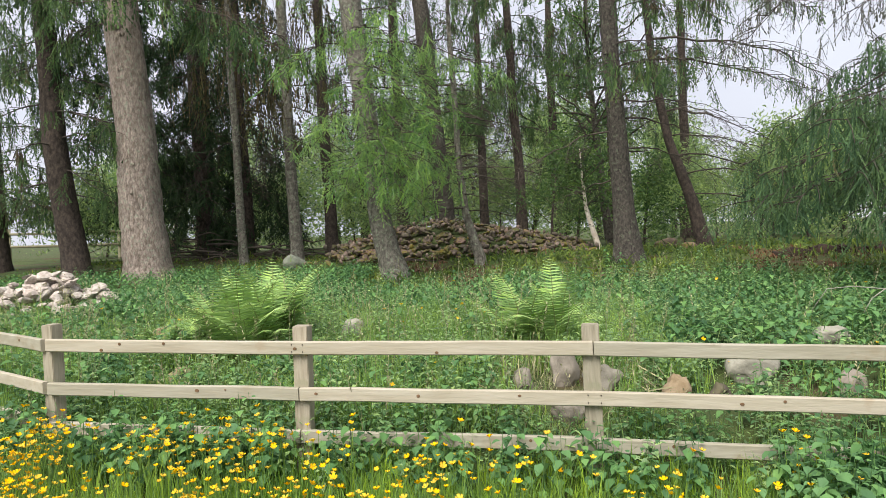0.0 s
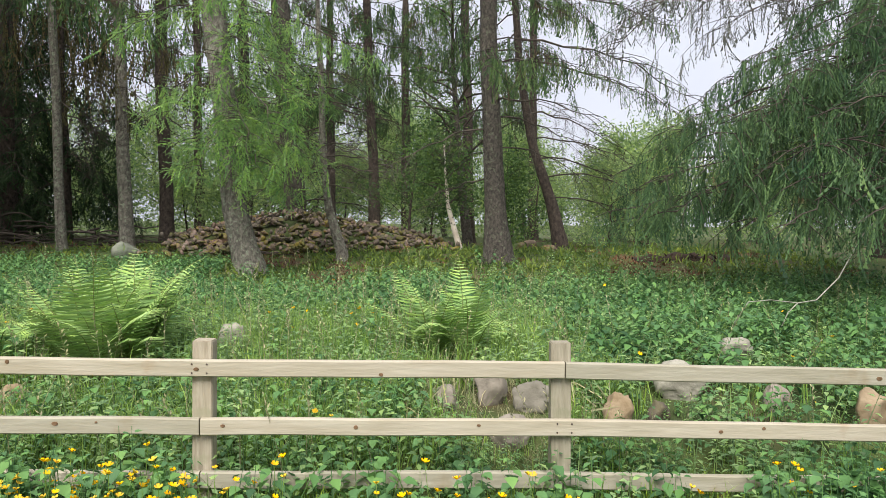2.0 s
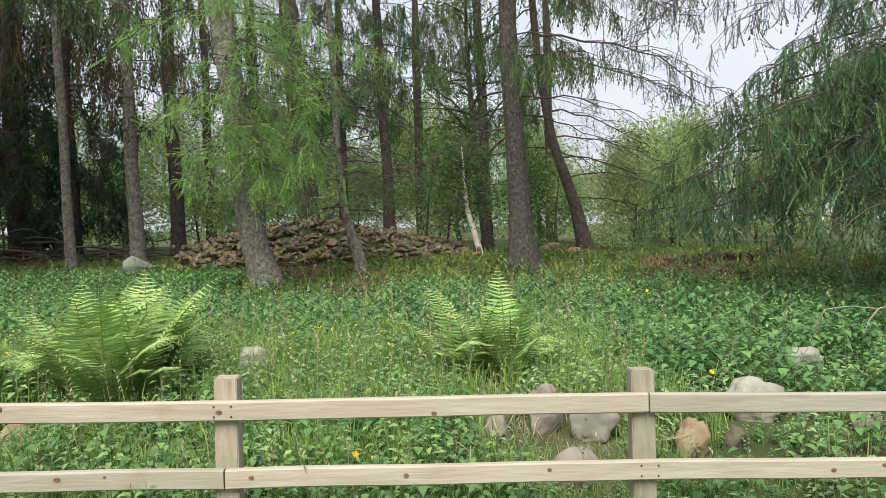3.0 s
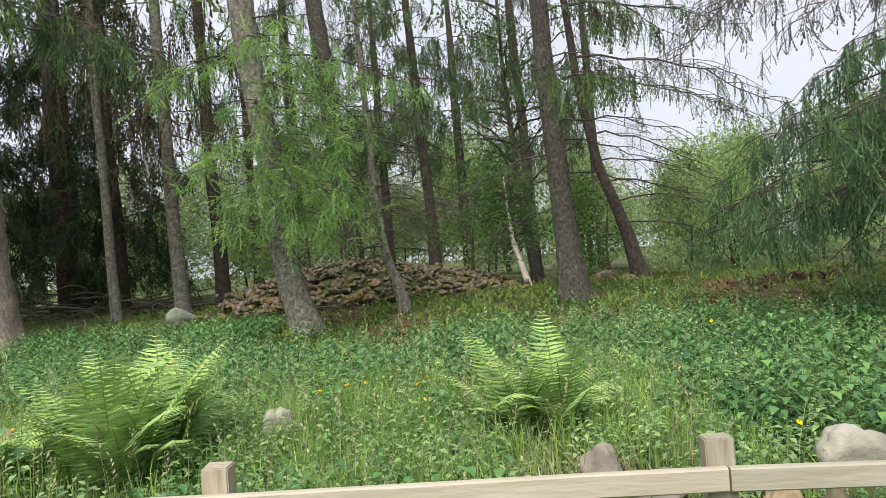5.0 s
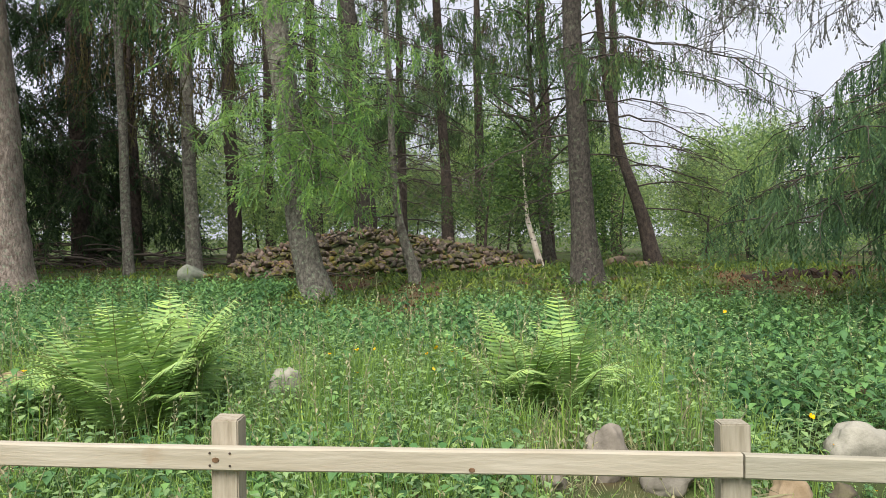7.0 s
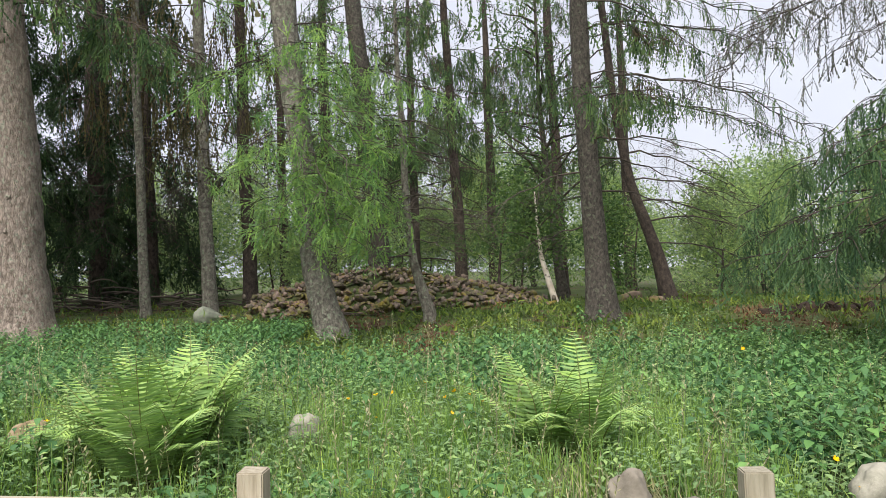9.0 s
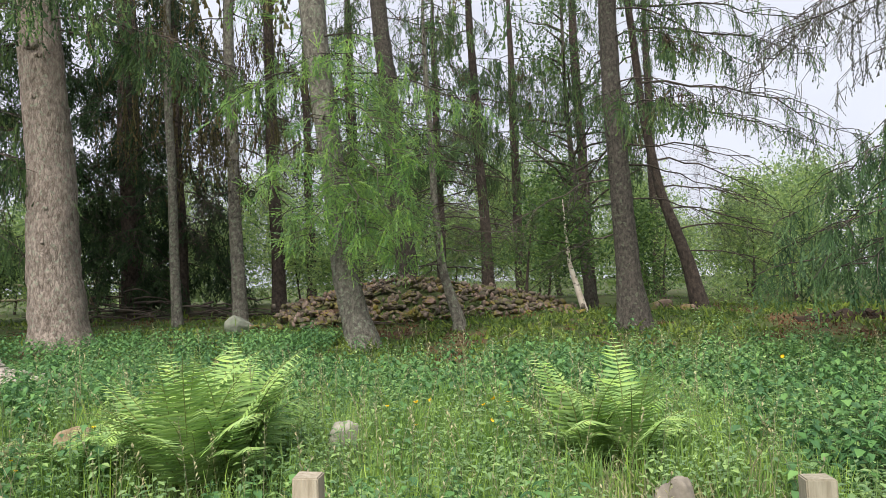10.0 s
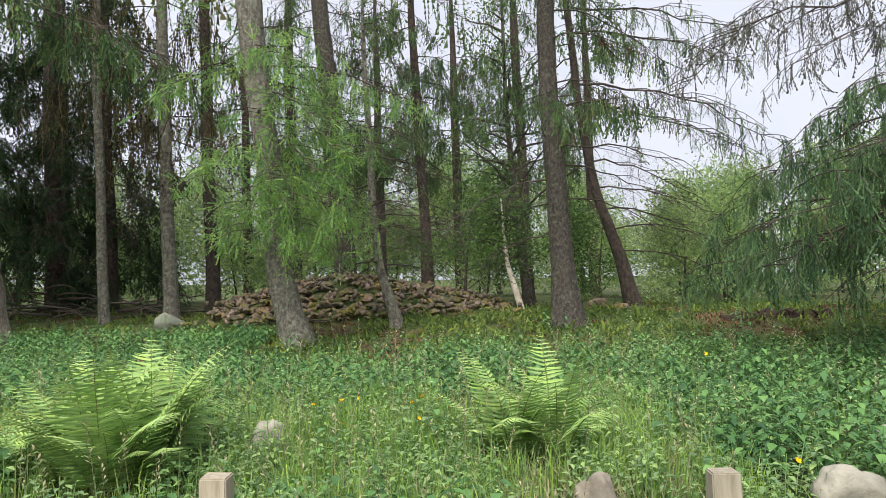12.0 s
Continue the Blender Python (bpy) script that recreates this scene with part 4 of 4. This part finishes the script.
# ---- ferns ----
def pinna(length, width, teeth):
    """A lance-shaped leaflet along +x, folded at its rib, with a wavy edge."""
    v, f = [], []
    for i in range(teeth + 1):
        u = i / teeth
        w = width * (1 - u ** 2.2) * (0.8 if i % 2 else 1.0) + 0.004
        v += [(length * u, 0, 0), (length * (u + 0.04), w, 0.35 * w), (length * (u + 0.04), -w, 0.35 * w)]
        if i:
            k = 3 * i
            f += [(k - 3, k, k + 1), (k - 3, k + 1, k - 2), (k - 3, k - 1, k + 2), (k - 3, k + 2, k)]
    v = np.array(v)
    v[:, 2] -= 0.16 * (v[:, 0] / length) ** 2
    return v, np.array(f)


PINNA = pinna(1.0, 0.078, 6)


def frond(parent, az, length, lean, arch, seed, foot=(0, 0)):
    """One arching frond: a stalk with leaflets on both sides."""
    r = np.random.default_rng(seed)
    n = 40
    s = np.linspace(0, 1, n)
    ang = lean + arch * s ** 1.6
    dx, dz = np.sin(ang), np.cos(ang)
    h = np.cumsum(dx) * length / n
    z = np.cumsum(dz) * length / n
    tw = az + r.uniform(-0.25, 0.25) * s
    p = np.stack([h * np.cos(tw), h * np.sin(tw), z], -1) + np.array([0.05 * math.cos(az) + foot[0], 0.05 * math.sin(az) + foot[1], 0])
    ob = part("frond", tri_mesh("frond", *tube(p, np.linspace(0.006, 0.0015, n), 4), M_STEM), None, parent)
    t = np.gradient(p, axis=0)
    t /= np.linalg.norm(t, axis=1)[:, None]
    out = np.stack([-np.sin(tw), np.cos(tw), np.zeros(n)], -1)
    pieces = []
    m = 27
    for i in range(m):
        u = 0.13 + 0.86 * i / (m - 1)
        q = np.array([np.interp(u, s, p[:, k]) for k in range(3)])
        td = np.array([np.interp(u, s, t[:, k]) for k in range(3)])
        o = np.array([np.interp(u, s, out[:, k]) for k in range(3)])
        ln = length * 0.2 * (math.sin(math.pi * min(1, 0.22 + u * 0.80)) ** 0.8) * r.uniform(0.9, 1.08) + 0.004
        for sgn in (-1, 1):
            x = sgn * o * 0.88 + td * 0.46
            x[2] -= 0.2 + r.uniform(0, 0.2)
            x /= np.linalg.norm(x)
            nn = np.cross(x, td)
            nn /= np.linalg.norm(nn)
            y = np.cross(nn, x)
            lift = sgn * r.uniform(0.2, 0.5)
            y, nn = y * math.cos(lift) + nn * math.sin(lift), nn * math.cos(lift) - y * math.sin(lift)
            mat3 = np.stack([x, y, nn], -1) * ln
            pieces.append((PINNA[0] @ mat3.T + q, PINNA[1]))
    tagged(part("blade", tri_mesh("blade", *join(pieces), M_FERN), None, ob), kind="stuff")


def fern(x, y, count, length, seed, label, lean=(0.08, 0.38), arch=(0.7, 2.3), crowns=((0, 0),)):
    ob = thing("fern", (x, y, ground_z(x, y)), label, "fern")
    r = random.Random(seed)
    for i in range(count):
        cx, cy = crowns[i % len(crowns)]
        u = r.random()
        frond(ob, i * 2.39996 + r.uniform(-0.5, 0.5), length * r.uniform(0.62, 1.08) * (1.04 - 0.12 * u), lean[0] + (lean[1] - lean[0]) * u + r.uniform(-0.08, 0.1), arch[0] + (arch[1] - arch[0]) * r.random() ** 1.4, seed * 50 + i, (cx, cy))
    return ob


fern(-2.0, 6.45, 74, 0.96, 3, "large lush bright green fern clump behind the fence", lean=(0.05, 0.52), arch=(0.4, 1.5), crowns=((-0.17, 0.1), (0.2, 0.0), (0.0, -0.14), (-0.02, 0.2)))
fern(0.55, 6.85, 28, 0.84, 5, "bright green fern with spreading fronds among nettles", lean=(0.02, 0.7), arch=(0.5, 1.5), crowns=((-0.12, 0.05), (0.16, -0.02)))
fern(-2.85, 6.55, 9, 0.62, 7, "small feathery fern beside the larger clump", lean=(0.3, 0.8))
fern(-2.55, 6.9, 8, 0.75, 8, "small pale fern at the stones", lean=(0.3, 0.8))


# ---- ground plants ----
def leaf_shape(size, fold, width):
    """A pointed leaf along +x with a raised fold; narrow ones are simpler."""
    pts = [(0, 0, 0), (0.28, 0.40 * width, fold), (0.28, -0.40 * width, fold), (0.62, 0.28 * width, fold * 0.8), (0.62, -0.28 * width, fold * 0.8), (0.5, 0, -0.02), (1, 0, -0.12)]
    f = [(0, 5, 1), (0, 2, 5), (1, 5, 3), (2, 4, 5), (3, 5, 6), (5, 4, 6)]
    if width < 0.8:
        pts, f = [(0, 0, 0), (0.4, 0.27, fold), (0.4, -0.27, fold), (1, 0, -0.1)], [(0, 3, 1), (0, 2, 3)]
    return np.array(pts) * size, np.array(f)


def nettle_template(seed, h, nodes, size, width=1.0, droop=0.5):
    r = np.random.default_rng(seed)
    bx, by = r.uniform(-0.12, 0.12, 2) * h
    stem = [(bx * s * s, by * s * s, h * s) for s in (0, 0.5, 1.0)]
    pieces = [tube(stem, [0.004, 0.003, 0.0015], 3, cap=False)]
    a0 = r.uniform(0, 6.28)
    for i in range(nodes):
        s = 0.22 + 0.78 * (i + 0.5) / nodes
        sz = size * (1.15 - 0.7 * abs(s - 0.6)) * r.uniform(0.8, 1.2) * (0.55 if i == nodes - 1 else 1)
        for k in (0, 1):
            a = a0 + i * PI / 2 + k * PI + r.uniform(-0.3, 0.3)
            lv, lf = leaf_shape(sz, 0.1, width)
            t = droop * r.uniform(0.3, 1.4) - 0.35 * (s > 0.85)
            c, sn = math.cos(t), math.sin(t)
            lv = np.stack([lv[:, 0] * c + lv[:, 2] * sn + 0.015, lv[:, 1], -lv[:, 0] * sn + lv[:, 2] * c], -1)
            ca, sa = math.cos(a), math.sin(a)
            lv = np.stack([lv[:, 0] * ca - lv[:, 1] * sa, lv[:, 0] * sa + lv[:, 1] * ca, lv[:, 2]], -1)
            pieces.append((lv + np.array([bx * s * s, by * s * s, h * s]), lf))
    return join(pieces)


def grass_template(seed, blades, h, spread, width=0.0034, lean=0.5):
    r = np.random.default_rng(seed)
    v, f = [], []
    for _ in range(blades):
        p = np.append(r.normal(0, spread, 2), 0)
        a = r.uniform(0, 6.28)
        hh = h * r.uniform(0.5, 1.15)
        d = np.array([math.cos(a), math.sin(a), 0]) * hh * r.uniform(0.1, 1.0) * lean
        w = np.array([-math.sin(a), math.cos(a), 0]) * width
        k = len(v)
        v += [p - w, p + w, p + d * 0.35 + (0, 0, hh * 0.6) - w * 0.8, p + d * 0.35 + (0, 0, hh * 0.6) + w * 0.8, p + d + (0, 0, hh * (0.98 - 0.2 * r.random()))]
        f += [(k, k + 1, k + 3), (k, k + 3, k + 2), (k + 2, k + 3, k + 4)]
    return np.array(v), np.array(f)


def seed_template(seed, h):
    r = np.random.default_rng(seed)
    b = r.uniform(-0.12, 0.12, 2)
    pts = [(b[0] * s * s, b[1] * s * s, h * s) for s in (0, 0.5, 1.0)]
    pieces = [tube(pts, [0.0022, 0.0018, 0.0012], 3, cap=False)]
    v, f = [], []
    for i in range(10):
        s = 0.72 + 0.28 * i / 10
        p = np.array([b[0] * s * s, b[1] * s * s, h * s])
        a = r.uniform(0, 6.28)
        o = np.array([math.cos(a), math.sin(a), 0.9]) * 0.022
        w = np.array([-math.sin(a), math.cos(a), 0]) * 0.005
        k = len(v)
        v += [p, p + o * 0.6 + w, p + o, p + o * 0.6 - w]
        f += [(k, k + 1, k + 2), (k, k + 2, k + 3)]
    return join(pieces + [(np.array(v), np.array(f))])


def flower_template(seed, h):
    """A buttercup: stalk and five cupped petals; stalk triangles come first."""
    r = np.random.default_rng(seed)
    top = np.array([r.uniform(-0.06, 0.06), r.uniform(-0.06, 0.06), h])
    t, ta = r.uniform(0, 0.8), r.uniform(0, 6.28)
    m = turn_z(np.array([0.0]), 1.0, np.array([t]), np.array([ta]))[0]
    v, f = [(0, 0, -0.002)], []
    for i in range(5):
        a = i * 2 * PI / 5
        for da, rr, z in ((-0.55, 0.012, 0.006), (-0.35, 0.0175, 0.011), (0.35, 0.0175, 0.011), (0.55, 0.012, 0.006)):
            v.append((rr * math.cos(a + da), rr * math.sin(a + da), z))
        k = 1 + i * 4
        f += [(0, k, k + 1), (0, k + 1, k + 2), (0, k + 2, k + 3)]
    petals = np.array(v) @ m.T + top, np.array(f)
    return petals, tube([(0, 0, 0), top * (0.5, 0.5, 0.55), top], [0.002, 0.0018, 0.0015], 3, cap=False)


def sown(count, x0, x1, y0, y1, keep, seed):
    """Random places on the ground for which keep(x, y) draws true."""
    r = np.random.default_rng(seed)
    out = []
    while len(out) < count:
        x, y = r.uniform(x0, x1), r.uniform(y0, y1)
        if r.random() < keep(x, y):
            out.append((x, y, ground_z(x, y) - 0.01))
    return np.array(out)


LOW = ((0.75, 5.55, 0.42), (0.78, 5.0, 0.3), (2.1, 5.65, 0.35), (1.5, 5.2, 0.32), (1.72, 5.3, 0.25), (-3.4, 7.25, 0.5), (3.0, 6.6, 0.25), (2.75, 5.5, 0.28), (3.15, 5.1, 0.3), (-2.45, 5.85, 0.25))


def stunted(locs, scales):
    """Plants close before a stone stay low."""
    s = np.broadcast_to(np.asarray(scales, float), (len(locs),)).copy()
    for x, y, r in LOW:
        d = np.hypot(locs[:, 0] - x, locs[:, 1] - y)
        s *= np.where(d < r, 0.38, 1.0)
    return s


def sow(name, label, category, templates, locs, scales, mat_, seed, tilt=0.15):
    r = np.random.default_rng(seed)
    n = len(locs)
    scales = stunted(locs, scales)
    v, f = scatter(templates, r.integers(0, len(templates), n), turn_z(r.uniform(0, 6.28, n), scales, np.abs(r.normal(0, tilt, n)), r.uniform(0, 6.28, n)), locs)
    return tagged(new(name, tri_mesh(name, v, f, mat_)), label, category, kind="stuff")


def patch(x, y, s, k):
    return noise.noise(Vector((x * s, y * s, k)))


def ring(x, y, cx, cy, r):
    return (x - cx) ** 2 + (y - cy) ** 2 < r * r


def fence_y(x):
    return float(np.interp(x, [p[0] for p in POSTS], [p[1] for p in POSTS]))


def clear(x, y):
    """Keeps the ferns' feet, the path line and the stones free of tall growth."""
    return ring(x, y, 0.72, 5.62, 0.42) or ring(x, y, -2.0, 6.3, 0.42) or ring(x, y, 0.5, 6.7, 0.33) or ring(x, y, -6.9, 9.5, 0.8) or ring(x, y, -6.0, 9.3, 0.8) or ring(x, y, -4.6, 15.0, 0.6) or ring(x, y, 5.3, 12.3, 0.9)


def nettle_keep(x, y):
    if clear(x, y):
        return 0
    p = patch(x, y, 0.55, 3)
    if y < fence_y(x) - 0.08:
        return 0.0
    if y < 6.0:
        return 0.7 if (x > 2.3 or x < 0.3) else 0.3 + 0.35 * (p > 0)
    if y < 8.2:
        return 1.0 if x > 1.5 else (0.4 if x < -2.5 else 0.06 + 0.3 * (p > 0.15))
    if y < 10.9:
        return 1.0 if p > -0.2 else 0.35
    return 0.7 if x < -2.4 and y < 14.0 else 0.03 * (y < 12.5)


def front_nettle_keep(x, y):
    f = fence_y(x) - 0.12
    if y > f or y < f - (0.32 if x < 1.75 else 0.7):
        return 0
    if -2.25 < x < -0.95:
        return 0.9
    if x > 1.75:
        return 0.95
    return 0.22


NETTLES = [nettle_template(300 + i, 0.5 + 0.05 * (i % 4), 6, 0.1, 0.9) for i in range(6)]
NETTLES_FAR = [nettle_template(310 + i, 0.5 + 0.05 * (i % 4), 6, 0.115, 0.75) for i in range(6)]
NETTLES_BIG = [nettle_template(320 + i, 0.46 + 0.05 * (i % 3), 6, 0.072, 1.0, 0.6) for i in range(5)]
HERBS = [nettle_template(340 + i, 0.26 + 0.06 * (i % 4), 8, 0.054, 0.7, 0.2) for i in range(5)]
GRASS = [grass_template(360 + i, 10, 0.42, 0.05, 0.0038) for i in range(6)]
LAWN = [grass_template(370 + i, 9, 0.17, 0.06, 0.003, 0.7) for i in range(5)]
MOSS = [grass_template(390 + i, 11, 0.085, 0.075, 0.012, 1.7) for i in range(5)]
SEEDS = [seed_template(380 + i, 0.58 + 0.06 * (i % 3)) for i in range(5)]

r3 = np.random.default_rng(9)
spot = sown(6400, -11, 9.5, 4.4, 14.2, nettle_keep, 1)
size = r3.uniform(0.65, 1.0, len(spot)) * np.interp(spot[:, 1], [5, 8, 10, 13], [0.72, 0.88, 0.74, 0.66])
near = spot[:, 1] < 7.6
sow("nettles", "dense bed of dark green nettles behind the fence", "nettle", NETTLES, spot[near], size[near], M_NETTLE, 2)
sow("nettles", "blue-green nettles spreading back towards the trees", "nettle", NETTLES_FAR, spot[~near], size[~near], M_NETTLE, 22)
spot = sown(900, -3.4, 5.5, 3.0, 5.4, front_nettle_keep, 3)
sow("nettles", "broad-leaved nettles growing along the fence foot", "nettle", NETTLES_BIG, spot, r3.uniform(0.65, 1.05, len(spot)) * np.where(spot[:, 0] > 1.75, 1.05, 1.0), M_NETTLE, 4, 0.2)


def herb_keep(x, y):
    if clear(x, y):
        return 0
    return 0.9 if 4.4 < y < 8.6 and -3.5 < x < 2.2 else (0.35 if 3.2 < y < 10.5 else 0.02)


spot = sown(5200, -9, 7, 4.2, 12.5, herb_keep, 5)
sow("meadow_herbs", "pale green small-leaved meadow herbs among the grass", "herbs", HERBS, spot, r3.uniform(0.6, 1.15, len(spot)), M_NETTLE2, 6, 0.25)


def grass_keep(x, y):
    if clear(x, y) and y > 4.9:
        return 0.35
    if y < 2.8:
        return 0.25
    if y < 4.6:
        return 1.0
    if y < 8.6:
        return 0.9 if x < 1.8 else 0.2
    if y < 10.6:
        return 0.15
    return 0.0


spot = sown(7400, -8, 7, 1.0, 10.6, grass_keep, 7)
sow("meadow_grass", "long fresh green meadow grass", "grass", GRASS, spot, np.where(spot[:, 1] < 3.0, 0.45, np.where(spot[:, 1] < 4.4, r3.uniform(0.5, 0.85, len(spot)), r3.uniform(0.45, 0.95, len(spot)))), M_GRASS, 8, 0.2)
spot = sown(2600, -3.6, 1.7, 5.0, 9.0, lambda x, y: 0.0 if clear(x, y) else 0.35 + 0.65 * (patch(x, y, 0.9, 14) > -0.05), 37)
sow("meadow_grass", "tall bright grass between the ferns", "grass", GRASS, spot, r3.uniform(0.55, 1.0, len(spot)), M_GRASS, 38, 0.3)
spot = sown(3000, -5, 6, 2.7, 4.55, lambda x, y: 1.0 if y < fence_y(x) - 0.05 else 0.0, 27)
sow("meadow_grass", "bright lush grass before the fence", "grass", GRASS, spot, r3.uniform(0.5, 0.95, len(spot)), M_GRASS_F, 28, 0.2)
spot = sown(230, 0.15, 1.4, 5.0, 6.3, lambda x, y: 1.0, 29)
sow("dry_grass", "straw-coloured dead grass between the stones", "grass", LAWN, spot, r3.uniform(0.8, 1.7, len(spot)), M_SEED, 30, 0.9)
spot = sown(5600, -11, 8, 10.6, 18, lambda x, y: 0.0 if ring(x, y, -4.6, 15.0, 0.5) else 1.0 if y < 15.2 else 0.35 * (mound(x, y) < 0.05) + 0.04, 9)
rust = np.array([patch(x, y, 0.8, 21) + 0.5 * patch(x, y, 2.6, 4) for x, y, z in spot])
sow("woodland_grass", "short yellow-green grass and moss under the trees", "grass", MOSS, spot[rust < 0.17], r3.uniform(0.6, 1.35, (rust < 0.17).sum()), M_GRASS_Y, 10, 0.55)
sow("leaf_litter", "rust-brown dead grass and needle litter under the trees", "litter", MOSS, spot[rust >= 0.17], r3.uniform(0.4, 0.85, (rust >= 0.17).sum()), M_LITTER, 31, 0.6)
spot = sown(1500, -8, 8, -6, 2.2, lambda x, y: 1.0, 11)
sow("meadow_grass", "short trodden grass beside the fence", "grass", LAWN, spot, r3.uniform(0.5, 1.0, len(spot)), M_GRASS, 12, 0.3)
spot = sown(760, -8, 7, 4.6, 10.5, lambda x, y: 0.0 if clear(x, y) else (1.0 if y < 8.0 and x < 1.6 else 0.2), 13)
sow("seed_grass", "pale seeding grass stalks above the herbs", "grass", SEEDS, spot, r3.uniform(0.7, 1.15, len(spot)), M_SEED, 14, 0.2)


def butter_keep(x, y):
    if y > fence_y(x) + 0.2:
        return 0.006 if (y < 9 and patch(x, y, 0.9, 8) > 0.1) or ring(x, y, -3.4, 7.4, 0.9) else 0.0
    if y > fence_y(x) - 0.3:
        return 0.0
    b = 0.9 if x < -1.5 else (0.5 if x < 0.1 else 0.13)
    return b * (0.1 + (patch(x, y, 2.2, 5) > 0.0))


FLOWERS = [flower_template(400 + i, 0.36 + 0.04 * (i % 4)) for i in range(6)]
spot = sown(1900, -4, 5, 2.9, 9, butter_keep, 15)
sc = r3.uniform(0.75, 1.15, len(spot))
sow("buttercups", "bright yellow buttercups in the long grass", "flowers", [f[0] for f in FLOWERS], spot, sc, M_YELLOW, 16, 0.2)
sow("buttercup_stalks", "thin green stalks of the buttercups", "flowers", [f[1] for f in FLOWERS], spot, sc, M_GRASS, 16, 0.2)


# ---- dead wood ----
def brush_pile(x, y, w, h, count, seed, label):
    r = np.random.default_rng(seed)
    b = np.array([x, y, ground_z(x, y)])
    ob = thing("brush_pile", b, label, "dead branches")
    for i in range(count):
        a = r.uniform(-0.5, 0.5) + (PI if r.random() < 0.5 else 0)
        p0 = np.array([r.normal(0, w * 0.35), r.normal(0, 0.3), abs(r.normal(0, h * 0.5))])
        ln = r.uniform(0.6, 1.5)
        s = np.linspace(0, 1, 6)
        pts = p0 + np.stack([np.cos(a) * s * ln, np.sin(a) * s * ln, (0.35 * s - 0.6 * s * s) * ln * r.uniform(0, 1)], -1) + r.normal(0, 0.02, (6, 3))
        pts[:, 2] = np.maximum(pts[:, 2], 0.03)
        part("branch", tri_mesh("branch", *tube(pts, np.linspace(r.uniform(0.012, 0.035), 0.004, 6), 5, 0.1), M_TWIG), None, ob)


brush_pile(-8.0, 17.3, 1.4, 0.5, 34, 1, "heap of dead brown branches under the spruces")
brush_pile(-5.6, 17.6, 1.2, 0.35, 22, 2, "loose pile of dead branches behind the boulder")
brush_pile(-2.4, 15.2, 1.0, 0.12, 9, 3, "fallen dead branches lying along the stones")


# No hollow is modelled; its shade is in the log's near-black colour.
def fallen_log():
    at = Vector((5.3, 12.9, ground_z(5.3, 12.9) - 0.1))
    ob = thing("rotten_log", at, "rotten log in a mossy bank, near-black for a hollow's shade", "log")
    s = np.linspace(-0.9, 0.9, 14)
    rng2 = np.random.default_rng(3)
    pts = np.stack([s, 0.1 * np.sin(s * 3), 0.05 + 0.03 * np.cos(s * 5)], -1)
    part("wood", tri_mesh("wood", *tube(pts, 0.15 + 0.045 * rng2.uniform(-1, 1, 14), 10, 0.2), M_LOG_SHADE, True), None, ob)
    for i in range(9):
        a = rng2.uniform(-0.6, 0.6)
        q = np.array([rng2.uniform(-0.7, 0.7), -0.06, 0.08])
        part("splinter", tri_mesh("splinter", *tube([q, q + (0.2 * math.sin(a), -0.04, 0.1), q + (0.4 * math.sin(a), -0.06, 0.14)], [0.025, 0.018, 0.006], 5, 0.15), M_LOG_SHADE), None, ob)


fallen_log()
